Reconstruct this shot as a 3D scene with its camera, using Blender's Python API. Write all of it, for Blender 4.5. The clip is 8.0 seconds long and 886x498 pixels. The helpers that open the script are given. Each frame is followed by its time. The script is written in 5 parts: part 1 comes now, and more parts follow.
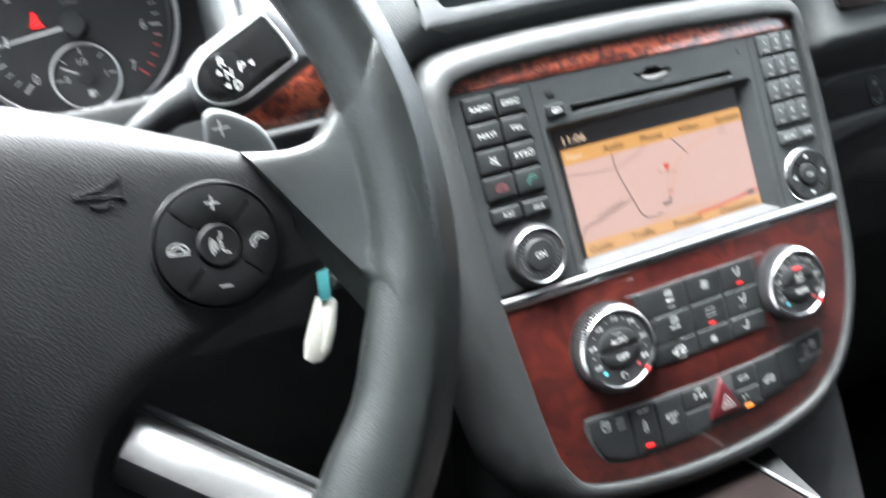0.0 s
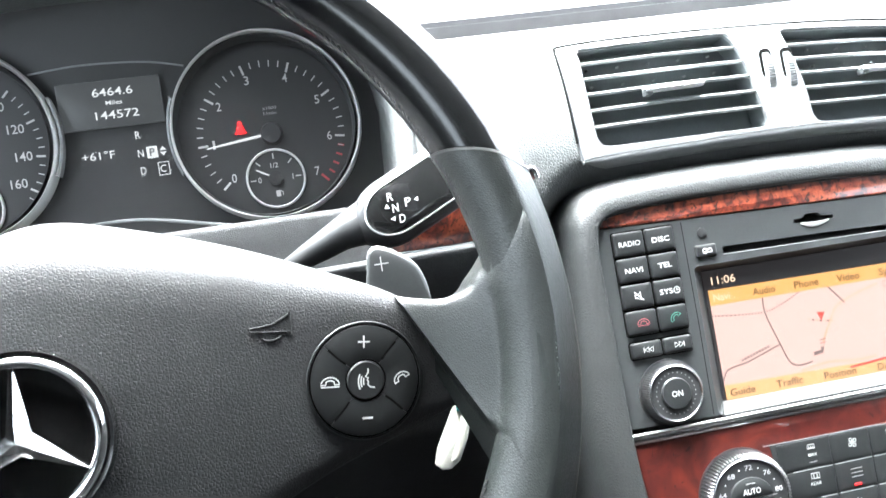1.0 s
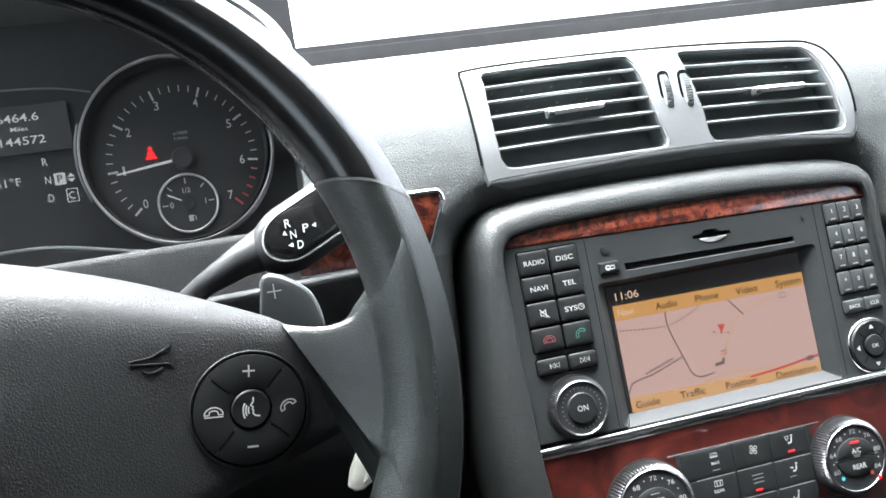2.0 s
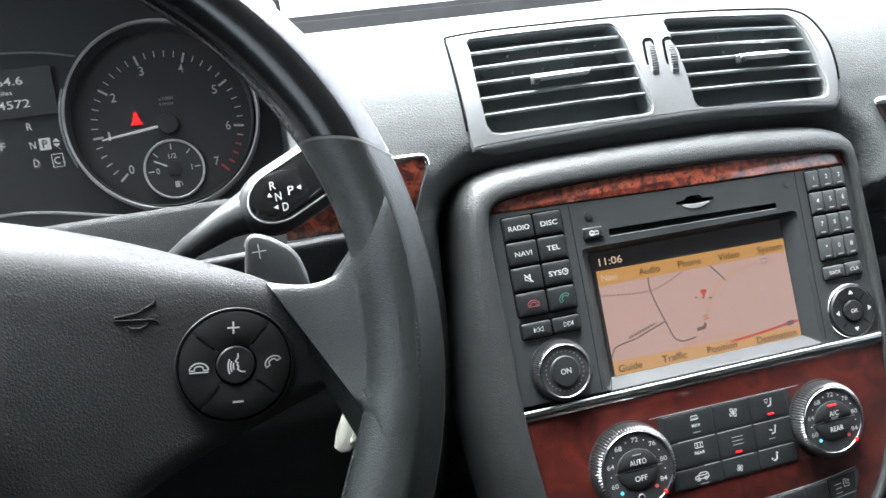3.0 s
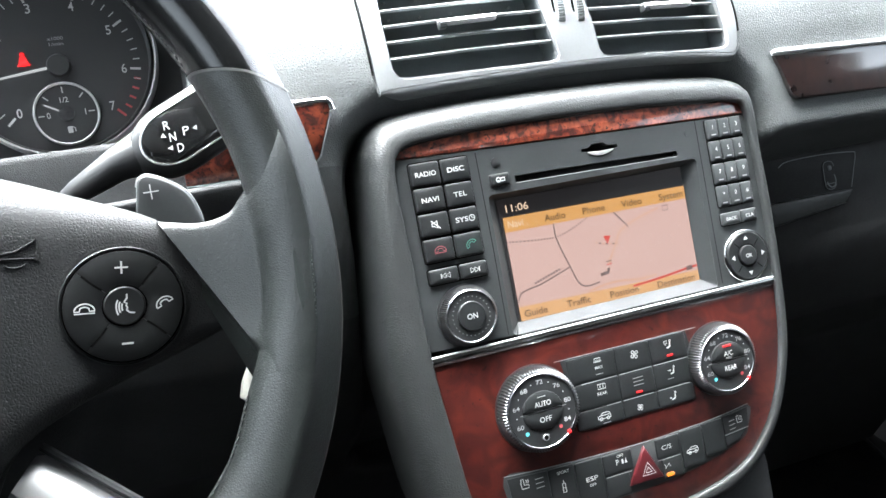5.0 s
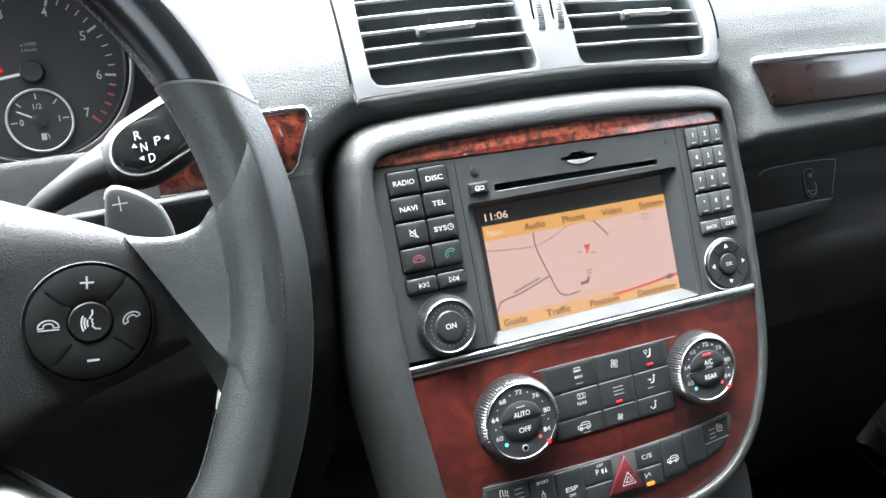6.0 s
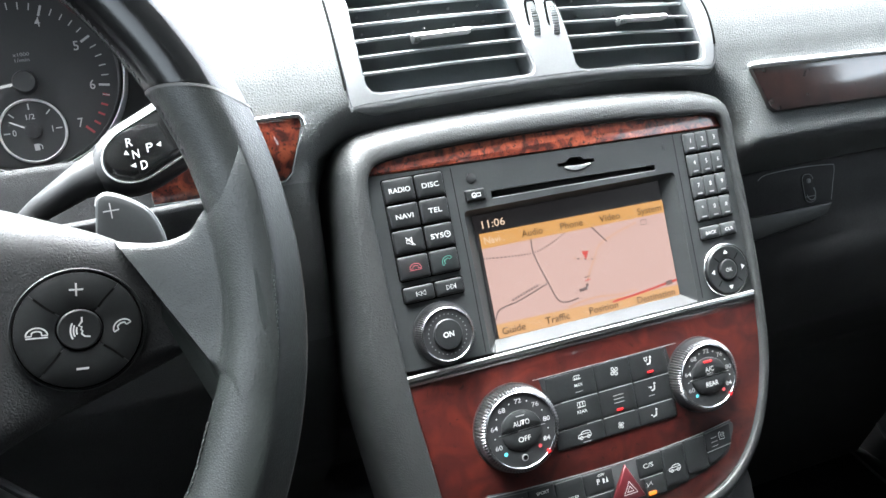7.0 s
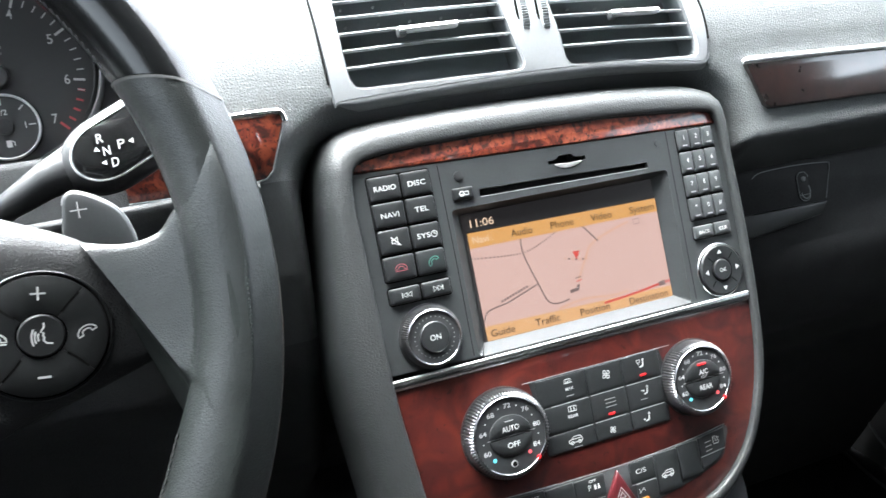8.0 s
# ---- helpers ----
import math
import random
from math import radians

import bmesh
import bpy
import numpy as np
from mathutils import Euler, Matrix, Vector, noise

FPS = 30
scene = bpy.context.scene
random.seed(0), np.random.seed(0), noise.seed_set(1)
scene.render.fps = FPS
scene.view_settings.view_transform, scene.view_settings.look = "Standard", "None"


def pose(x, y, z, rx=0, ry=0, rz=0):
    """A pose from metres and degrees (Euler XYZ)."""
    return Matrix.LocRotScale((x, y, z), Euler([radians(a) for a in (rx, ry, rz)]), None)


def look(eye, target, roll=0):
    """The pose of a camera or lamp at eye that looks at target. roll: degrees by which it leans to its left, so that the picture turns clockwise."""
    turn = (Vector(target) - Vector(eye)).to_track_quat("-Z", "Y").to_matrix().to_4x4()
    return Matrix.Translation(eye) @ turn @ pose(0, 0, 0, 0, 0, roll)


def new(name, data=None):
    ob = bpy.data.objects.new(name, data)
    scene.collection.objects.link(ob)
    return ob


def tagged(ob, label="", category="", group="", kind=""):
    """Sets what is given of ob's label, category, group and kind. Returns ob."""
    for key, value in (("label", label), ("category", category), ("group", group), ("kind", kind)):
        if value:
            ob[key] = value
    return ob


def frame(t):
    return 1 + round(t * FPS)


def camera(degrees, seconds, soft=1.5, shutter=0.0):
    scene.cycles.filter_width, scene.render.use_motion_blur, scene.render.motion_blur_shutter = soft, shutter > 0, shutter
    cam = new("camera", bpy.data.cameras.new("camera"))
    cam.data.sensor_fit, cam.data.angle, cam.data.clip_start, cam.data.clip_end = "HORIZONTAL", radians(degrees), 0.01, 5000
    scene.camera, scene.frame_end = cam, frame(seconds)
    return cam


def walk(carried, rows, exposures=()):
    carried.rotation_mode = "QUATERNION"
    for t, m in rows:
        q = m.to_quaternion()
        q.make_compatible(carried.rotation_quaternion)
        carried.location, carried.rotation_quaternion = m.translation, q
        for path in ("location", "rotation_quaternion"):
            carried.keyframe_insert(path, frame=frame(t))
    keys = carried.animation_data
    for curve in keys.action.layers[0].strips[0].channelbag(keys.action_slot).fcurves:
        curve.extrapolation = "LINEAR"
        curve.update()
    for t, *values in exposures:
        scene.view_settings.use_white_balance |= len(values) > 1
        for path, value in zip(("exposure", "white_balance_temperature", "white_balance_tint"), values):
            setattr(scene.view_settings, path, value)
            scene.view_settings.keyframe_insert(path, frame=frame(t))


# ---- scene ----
# Car cabin. Geometry of the dashboard is written in millimetres along the centre stack's
# front face: x to the right, y away from the driver, z up along the leaning face.
LEAN = 20.0
PANEL = Matrix.Translation((0, 0, 0.62)) @ pose(0, 0, 0, -LEAN)

cam = camera(57.31, 8.0, shutter=0.5)
PATH = [
    (0, (-0.3134, -0.3986, 0.8474), (0.3316, 1.3309, 0.0775), -8.20),
    (0.5, (-0.3186, -0.4022, 0.8661), (0.1457, 1.4488, 0.2677), -8.09),
    (1, (-0.3050, -0.4129, 0.8882), (0.0069, 1.4749, 0.3062), -5.84),
    (1.3, (-0.2972, -0.4197, 0.8883), (-0.0144, 1.4459, 0.2253), -6.53),
    (1.5, (-0.2806, -0.4232, 0.8955), (0.0277, 1.4574, 0.2887), -6.56),
    (1.7, (-0.2772, -0.4234, 0.8945), (0.1265, 1.4565, 0.3442), -6.18),
    (2.8, (-0.2770, -0.4297, 0.8892), (0.1586, 1.4191, 0.2631), -5.75),
    (3, (-0.2762, -0.4305, 0.8869), (0.1631, 1.4189, 0.2651), -5.76),
    (3.5, (-0.2711, -0.4304, 0.8834), (0.2125, 1.3948, 0.2242), -5.32),
    (4, (-0.2684, -0.4332, 0.8779), (0.2524, 1.3658, 0.1762), -5.18),
    (4.5, (-0.2678, -0.4347, 0.8759), (0.2987, 1.3399, 0.1481), -4.78),
    (4.7, (-0.2681, -0.4346, 0.8753), (0.3173, 1.3345, 0.1489), -4.51),
    (5.8, (-0.2617, -0.4325, 0.8772), (0.3618, 1.3263, 0.1576), -4.00),
    (6, (-0.2597, -0.4312, 0.8784), (0.3714, 1.3235, 0.1554), -3.91),
    (6.5, (-0.2601, -0.4295, 0.8790), (0.3833, 1.3235, 0.1626), -3.93),
    (7, (-0.2575, -0.4286, 0.8727), (0.3819, 1.3359, 0.1816), -4.36),
    (7.5, (-0.2550, -0.4236, 0.8681), (0.3650, 1.3488, 0.1797), -4.78),
    (8, (-0.2498, -0.4155, 0.8679), (0.4092, 1.3401, 0.1723), -4.20),
]
EXPOSURES = [(t, stops, 6120, 6) for t, stops in ((0.0, 5.2), (0.5, 5.85), (1.0, 5.75), (1.5, 4.95), (2.8, 4.5), (3.5, 4.65), (4.5, 4.92), (6.0, 5.1), (8.0, 5.05))]
walk(cam, [(t, look(eye, target, roll)) for t, eye, target, roll in PATH], EXPOSURES)

# ---- light: bright overcast sky through the glass ----
world = bpy.data.worlds.new("sky")
scene.world = world
world.use_nodes = True
wn = world.node_tree.nodes
sky = wn.new("ShaderNodeTexSky")
sky.sky_type, sky.sun_disc = "NISHITA", False
sky.sun_elevation, sky.sun_rotation = radians(65), radians(-19)
sky.air_density, sky.dust_density, sky.ozone_density = 0.6, 1.5, 0.6
wn["Background"].inputs["Strength"].default_value = 0.15
haze = wn.new("ShaderNodeHueSaturation")
haze.inputs["Saturation"].default_value = 0.18
world.node_tree.links.new(sky.outputs["Color"], haze.inputs["Color"])
world.node_tree.links.new(haze.outputs["Color"], wn["Background"].inputs["Color"])

sun = new("sun", bpy.data.lights.new("sun", "SUN"))
sun.data.energy, sun.data.angle, sun.data.color = 1.5, radians(60), (1.0, 0.98, 0.96)
sun.matrix_basis = look((-1.4, 4.0, 9.2), (0, 0, 0))


# ---- materials ----
EXPOSED = 4.8
GLOW = 0.95 / 2 ** EXPOSED


def lit(name, color, strength=1.0):
    """A glowing face: black when off, of that colour at the exposure of the shot."""
    m = bpy.data.materials.new(name)
    m.use_nodes = True
    b = m.node_tree.nodes["Principled BSDF"]
    b.inputs["Base Color"].default_value, b.inputs["Roughness"].default_value = (0.012, 0.012, 0.012, 1), 0.35
    b.inputs["Emission Color"].default_value, b.inputs["Emission Strength"].default_value = (*color, 1), strength * GLOW
    return m


def mat(name, color, rough=0.5, metal=0.0, coat=0.0, vary=0.0, grain=None, emit=0.0, spec=0.5, fine=0.0, scuff=0.0, wear=0.0, crease=0.0):
    """color: base; vary: share by which noise lightens or darkens it; grain: (cells per metre, depth in m);
    fine: strength of a fine noise relief; scuff: change of roughness by large blotches."""
    m = bpy.data.materials.new(name)
    m.use_nodes = True
    n, l = m.node_tree.nodes, m.node_tree.links
    b = n["Principled BSDF"]
    b.inputs["Base Color"].default_value = (*color, 1)
    b.inputs["Roughness"].default_value = rough
    b.inputs["Metallic"].default_value = metal
    b.inputs["Coat Weight"].default_value = coat
    b.inputs["Coat Roughness"].default_value = 0.04
    b.inputs["Specular IOR Level"].default_value = spec
    if emit:
        b.inputs["Emission Color"].default_value = (*color, 1)
        b.inputs["Emission Strength"].default_value = emit
    co = n.new("ShaderNodeTexCoord").outputs["Object"]

    def tex(kind, scale, detail=3.0):
        t = n.new(kind)
        l.new(co, t.inputs["Vector"])
        t.inputs["Scale"].default_value = scale
        if kind == "ShaderNodeTexNoise":
            t.inputs["Detail"].default_value = detail
        return t

    if vary:
        noise_a, noise_b = tex("ShaderNodeTexNoise", 35.0), tex("ShaderNodeTexNoise", 700.0)
        add = n.new("ShaderNodeMath")
        l.new(noise_a.outputs["Fac"], add.inputs[0])
        l.new(noise_b.outputs["Fac"], add.inputs[1])
        ramp = n.new("ShaderNodeMapRange")
        l.new(add.outputs[0], ramp.inputs["Value"])
        ramp.inputs["From Min"].default_value, ramp.inputs["From Max"].default_value = 0.6, 1.4
        ramp.inputs["To Min"].default_value, ramp.inputs["To Max"].default_value = 1 - vary, 1 + vary
        mul = n.new("ShaderNodeVectorMath")
        mul.operation = "SCALE"
        mul.inputs[0].default_value = color
        l.new(ramp.outputs[0], mul.inputs["Scale"])
        l.new(mul.outputs[0], b.inputs["Base Color"])
    if scuff:
        blot = tex("ShaderNodeTexNoise", 60.0, 6.0)
        ramp = n.new("ShaderNodeMapRange")
        l.new(blot.outputs["Fac"], ramp.inputs["Value"])
        ramp.inputs["From Min"].default_value, ramp.inputs["From Max"].default_value = 0.3, 0.7
        ramp.inputs["To Min"].default_value, ramp.inputs["To Max"].default_value = rough - scuff, rough + scuff
        l.new(ramp.outputs[0], b.inputs["Roughness"])
    if wear:
        spots = tex("ShaderNodeTexNoise", 260.0, 4.0)
        cut_off = n.new("ShaderNodeMapRange")
        l.new(spots.outputs["Fac"], cut_off.inputs["Value"])
        cut_off.inputs["From Min"].default_value, cut_off.inputs["From Max"].default_value = 0.72, 0.76
        cut_off.inputs["To Max"].default_value = wear
        blend = n.new("ShaderNodeMix")
        blend.data_type = "RGBA"
        blend.inputs["A"].default_value, blend.inputs["B"].default_value = (*color, 1), (0.22, 0.22, 0.21, 1)
        if b.inputs["Base Color"].is_linked:
            l.new(b.inputs["Base Color"].links[0].from_socket, blend.inputs["A"])
        l.new(cut_off.outputs[0], blend.inputs["Factor"])
        l.new(blend.outputs["Result"], b.inputs["Base Color"])
    last = None
    if grain:
        cells, depth = grain
        warp = tex("ShaderNodeTexNoise", cells * 0.5, 2.0)
        mix = n.new("ShaderNodeVectorMath")
        mix.operation = "MULTIPLY_ADD"
        l.new(warp.outputs["Color"], mix.inputs[0])
        mix.inputs[1].default_value = (0.7 / cells,) * 3
        l.new(co, mix.inputs[2])
        vor = n.new("ShaderNodeTexVoronoi")
        vor.feature = "DISTANCE_TO_EDGE"
        l.new(mix.outputs[0], vor.inputs["Vector"])
        vor.inputs["Scale"].default_value = cells
        pebble = n.new("ShaderNodeMapRange")
        pebble.interpolation_type = "SMOOTHSTEP"
        pebble.inputs["From Min"].default_value, pebble.inputs["From Max"].default_value = 0.0, 0.32
        l.new(vor.outputs["Distance"], pebble.inputs["Value"])
        bump = n.new("ShaderNodeBump")
        bump.inputs["Strength"].default_value, bump.inputs["Distance"].default_value = 1.0, depth
        l.new(pebble.outputs[0], bump.inputs["Height"])
        last = bump
    if fine:
        f = tex("ShaderNodeTexNoise", 1500.0, 2.0)
        bump = n.new("ShaderNodeBump")
        bump.inputs["Strength"].default_value, bump.inputs["Distance"].default_value = fine, 0.0002
        l.new(f.outputs["Fac"], bump.inputs["Height"])
        if last:
            l.new(last.outputs[0], bump.inputs["Normal"])
        last = bump
    if crease:
        f = tex("ShaderNodeTexNoise", 190.0, 5.0)
        f.inputs["Distortion"].default_value = 1.2
        bump = n.new("ShaderNodeBump")
        bump.inputs["Strength"].default_value, bump.inputs["Distance"].default_value = crease, 0.0012
        l.new(f.outputs["Fac"], bump.inputs["Height"])
        if last:
            l.new(last.outputs[0], bump.inputs["Normal"])
        last = bump
    if last:
        l.new(last.outputs[0], b.inputs["Normal"])
    return m


def burl(name, dark, mid, light, scale, contrast, flecks, lacquer=1.5, haze=0.03):
    """Lacquered burl veneer: cloudy figure, dark eyes and a clear coat."""
    m = bpy.data.materials.new(name)
    m.use_nodes = True
    n, l = m.node_tree.nodes, m.node_tree.links
    b = n["Principled BSDF"]
    b.inputs["Roughness"].default_value = 0.35
    b.inputs["Coat Weight"].default_value, b.inputs["Coat Roughness"].default_value, b.inputs["Coat IOR"].default_value = 1.0, haze, lacquer
    co = n.new("ShaderNodeTexCoord").outputs["Object"]
    big, eye = n.new("ShaderNodeTexNoise"), n.new("ShaderNodeTexNoise")
    for t, s, d, w in ((big, scale, 8.0, 1.4), (eye, scale * 4.6, 3.0, 0.6)):
        l.new(co, t.inputs["Vector"])
        t.inputs["Scale"].default_value, t.inputs["Detail"].default_value, t.inputs["Distortion"].default_value = s, d, w
    ramp = n.new("ShaderNodeValToRGB")
    e = ramp.color_ramp.elements
    e[0].position, e[0].color = 0.5 - contrast, (*dark, 1)
    e[1].position, e[1].color = 0.5 + contrast, (*light, 1)
    middle = e.new(0.5)
    middle.color = (*mid, 1)
    l.new(big.outputs["Fac"], ramp.inputs["Fac"])
    spot = n.new("ShaderNodeMapRange")
    spot.inputs["From Min"].default_value, spot.inputs["From Max"].default_value = flecks, flecks + 0.09
    l.new(eye.outputs["Fac"], spot.inputs["Value"])
    mix = n.new("ShaderNodeMix")
    mix.data_type = "RGBA"
    l.new(spot.outputs[0], mix.inputs["Factor"])
    l.new(ramp.outputs["Color"], mix.inputs["A"])
    mix.inputs["B"].default_value = (*[c * 0.35 for c in dark], 1)
    l.new(mix.outputs["Result"], b.inputs["Base Color"])
    return m


def clear_glass(name, tint=(1, 1, 1), rough=0.0):
    m = bpy.data.materials.new(name)
    m.use_nodes = True
    b = m.node_tree.nodes["Principled BSDF"]
    b.inputs["Base Color"].default_value = (*tint, 1)
    b.inputs["Roughness"].default_value, b.inputs["IOR"].default_value = rough, 1.45
    b.inputs["Transmission Weight"].default_value = 1.0
    return m


def tinted_glass(name, tint):
    """A thin pane that lets a share of the light through and mirrors a little."""
    m = bpy.data.materials.new(name)
    m.use_nodes = True
    n, l = m.node_tree.nodes, m.node_tree.links
    n.remove(n["Principled BSDF"])
    clear, gloss, mix, fresnel = n.new("ShaderNodeBsdfTransparent"), n.new("ShaderNodeBsdfGlossy"), n.new("ShaderNodeMixShader"), n.new("ShaderNodeFresnel")
    clear.inputs["Color"].default_value = (*tint, 1)
    gloss.inputs["Roughness"].default_value = 0.02
    l.new(fresnel.outputs[0], mix.inputs[0])
    l.new(clear.outputs[0], mix.inputs[1])
    l.new(gloss.outputs[0], mix.inputs[2])
    l.new(mix.outputs[0], n["Material Output"].inputs["Surface"])
    return m


SOFT = mat("grained_black_vinyl", (0.024, 0.0255, 0.0255), 0.45, grain=(520, 0.00011), vary=0.12, fine=0.1, spec=0.42)
DASH = mat("grained_grey_vinyl", (0.110, 0.1155, 0.1155), 0.50, grain=(560, 0.00020), vary=0.10, fine=0.1, spec=0.24)
BLACK = mat("matte_black_plastic", (0.030, 0.0325, 0.033), 0.40, vary=0.12, fine=0.12)
DARK = mat("dark_plastic", (0.042, 0.042, 0.043), 0.62, vary=0.2, fine=0.2, spec=0.15)
RUBBER = mat("button_rubber", (0.0135, 0.0145, 0.015), 0.40, vary=0.12, fine=0.1, spec=0.32)
PODFACE = mat("pod_plastic", (0.009, 0.0095, 0.0098), 0.45, vary=0.12, fine=0.1, spec=0.28)
KNURL = mat("dark_chrome", (0.15, 0.15, 0.154), 0.28, metal=0.9, vary=0.1)
SATIN = mat("satin_grey_plastic", (0.20, 0.206, 0.21), 0.42, metal=0.35, vary=0.06, fine=0.1)
LEDGE = mat("satin_silver_plastic", (0.05, 0.051, 0.052), 0.5, spec=0.15, vary=0.05, fine=0.1)
KNOBFACE = mat("dark_knob_face", (0.022, 0.023, 0.0235), 0.32, vary=0.1)
DUCT = mat("duct_plastic", (0.11, 0.125, 0.127), 0.6, vary=0.1)
FIN = mat("grey_vent_plastic", (0.24, 0.252, 0.255), 0.55, vary=0.1)
STALK = mat("stalk_plastic", (0.028, 0.029, 0.030), 0.38, vary=0.08, fine=0.12, spec=0.42)
SILVER = mat("silver_paint", (0.165, 0.165, 0.164), 0.38, metal=0.7, vary=0.05, fine=0.1)
RINGS = mat("satin_chrome", (0.80, 0.80, 0.80), 0.32, metal=0.45)
CHROME = mat("chrome", (0.72, 0.72, 0.72), 0.12, metal=1.0, scuff=0.05)
POLISHED = mat("worn_chrome", (0.58, 0.58, 0.585), 0.2, metal=1.0, scuff=0.04)
LEATHER = mat("worn_black_leather", (0.0105, 0.0120, 0.0116), 0.30, grain=(900, 0.00006), vary=0.15, fine=0.06, crease=0.08, spec=0.45)
RIMTOP = mat("smooth_black_leather", (0.0055, 0.0058, 0.006), 0.17, vary=0.05, fine=0.05, spec=0.5)
PAD = mat("airbag_vinyl", (0.027, 0.0273, 0.028), 0.47, grain=(760, 0.00010), vary=0.1, fine=0.1, spec=0.15, wear=0.25)
THREAD = mat("grey_thread", (0.075, 0.075, 0.075), 0.7)
FOLD = mat("worn_leather_fold", (0.06, 0.06, 0.06), 0.45, wear=0.9)
# Number keys: paler copy of the button rubber, standing in for reflected sky.
NUMBER_KEY = mat("sky_lit_key_rubber", (0.040, 0.043, 0.044), 0.36, vary=0.12, fine=0.1, spec=0.5)
WHITE = mat("white_print", (0.50, 0.50, 0.49), 0.6)
GREYPRINT = mat("light_grey_print", (0.42, 0.42, 0.42), 0.6)
DIM = mat("grey_print", (0.30, 0.30, 0.30), 0.6)
GROOVE = mat("black_gap", (0.004, 0.004, 0.004), 0.8, spec=0.05)
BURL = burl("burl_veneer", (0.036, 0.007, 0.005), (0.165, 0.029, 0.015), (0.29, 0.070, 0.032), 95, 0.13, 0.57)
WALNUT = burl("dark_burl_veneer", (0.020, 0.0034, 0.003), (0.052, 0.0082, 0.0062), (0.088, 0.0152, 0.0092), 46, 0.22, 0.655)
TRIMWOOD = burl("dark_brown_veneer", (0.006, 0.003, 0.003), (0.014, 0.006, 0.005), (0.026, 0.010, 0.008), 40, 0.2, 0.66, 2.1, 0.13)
LIDWOOD = mat("dark_brown_lacquer", (0.0065, 0.0042, 0.004), 0.5, vary=0.2, spec=0.1)
LOWER = mat("black_vinyl", (0.050, 0.051, 0.052), 0.6, grain=(900, 0.00014), vary=0.15, spec=0.14)
MIDDLE = mat("shade_grey_vinyl", (0.050, 0.052, 0.052), 0.5, grain=(700, 0.00012), vary=0.12, spec=0.4)
DIAL = mat("dial_black", (0.030, 0.030, 0.031), 0.45, vary=0.06)
GLOSS = mat("gloss_black", (0.010, 0.010, 0.010), 0.12, coat=0.5)
RED_LED = lit("red_indicator", (1.0, 0.014, 0.016), 2.2)
AMBER_LED = lit("amber_indicator", (1.0, 0.26, 0.02), 1.6)
RED_DIM = mat("red_mark", (0.40, 0.055, 0.06), 0.5)
BLUE_DOT = mat("blue_mark", (0.10, 0.48, 0.55), 0.5)
GREEN = mat("green_print", (0.06, 0.22, 0.17), 0.6)
REDPRINT = mat("red_print", (0.33, 0.075, 0.09), 0.6)
HAZARD = mat("red_translucent_plastic", (0.052, 0.007, 0.009), 0.3, coat=0.3)
KEYTAG = mat("white_plastic", (0.36, 0.36, 0.32), 0.4, vary=0.05)
TEAL = mat("teal_plastic", (0.025, 0.125, 0.13), 0.45)
LCD_BLACK = lit("screen_black", (0.01, 0.008, 0.008))
LCD_PINK = lit("screen_map", (0.64, 0.40, 0.34))
LCD_ORANGE = lit("screen_bar", (0.68, 0.33, 0.095))
LCD_PEACH = lit("screen_lower_bar", (0.72, 0.38, 0.16))
LCD_LINE = lit("screen_road", (0.17, 0.11, 0.1))
LCD_PALE = lit("screen_track", (0.67, 0.36, 0.23))
LCD_RED = lit("screen_red", (0.66, 0.07, 0.05))
LCD_TEXT = lit("screen_text", (0.016, 0.007, 0.003))
LCD_LIGHT = lit("screen_light_text", (0.85, 0.6, 0.42))
CLUSTER_LCD = lit("cluster_screen", (0.035, 0.037, 0.038))
CLUSTER_TEXT = lit("cluster_text", (0.5, 0.5, 0.5))
LINER = mat("grey_headliner", (0.22, 0.22, 0.215), 0.9, vary=0.08, fine=0.4)
CARPET = mat("black_carpet", (0.014, 0.014, 0.0145), 0.95, vary=0.4, fine=1.0, spec=0.06)
DOOR = mat("door_vinyl", (0.014, 0.014, 0.0145), 0.5, grain=(560, 0.0005), vary=0.15)
ASPHALT = mat("asphalt", (0.11, 0.11, 0.108), 0.9, vary=0.3)
PANE = clear_glass("clear_glass")
# Tint is invented: it weakens the light from the unseen side windows.
SIDE_GLASS = tinted_glass("dimming_side_glass", (0.30, 0.31, 0.31))
# Near-black panes added behind the view to keep light from the rear out.
TINTED = clear_glass("light_blocking_glass", (0.03, 0.03, 0.032))


# ---- building helpers (millimetres) ----
ORIGIN = {}


def thing(name, at, label, category, kind="", group=""):
    """An Empty at a place given in millimetres along the stack, to which the parts are joined."""
    ob = new(name)
    ob.empty_display_size = 0.01
    ob.matrix_basis = PANEL @ Matrix.Translation(Vector(at) * 0.001)
    ORIGIN[ob.name] = Vector(at)
    return tagged(ob, label, category, group, kind)


def part(name, bm, material, parent, label="", smooth=35):
    """Links a bmesh in millimetres as one mesh under a thing or a part."""
    at = ORIGIN[parent.name]
    bm.transform(Matrix.Scale(0.001, 4) @ Matrix.Translation(-at))
    if smooth:
        for f in bm.faces:
            f.smooth = True
        for e in bm.edges:
            if len(e.link_faces) == 2 and e.calc_face_angle(0) > radians(smooth):
                e.smooth = False
    me = bpy.data.meshes.new(name)
    bm.to_mesh(me)
    bm.free()
    me.materials.append(material)
    ob = new(name, me)
    ob.parent = parent
    ORIGIN[ob.name] = at
    return tagged(ob, label)


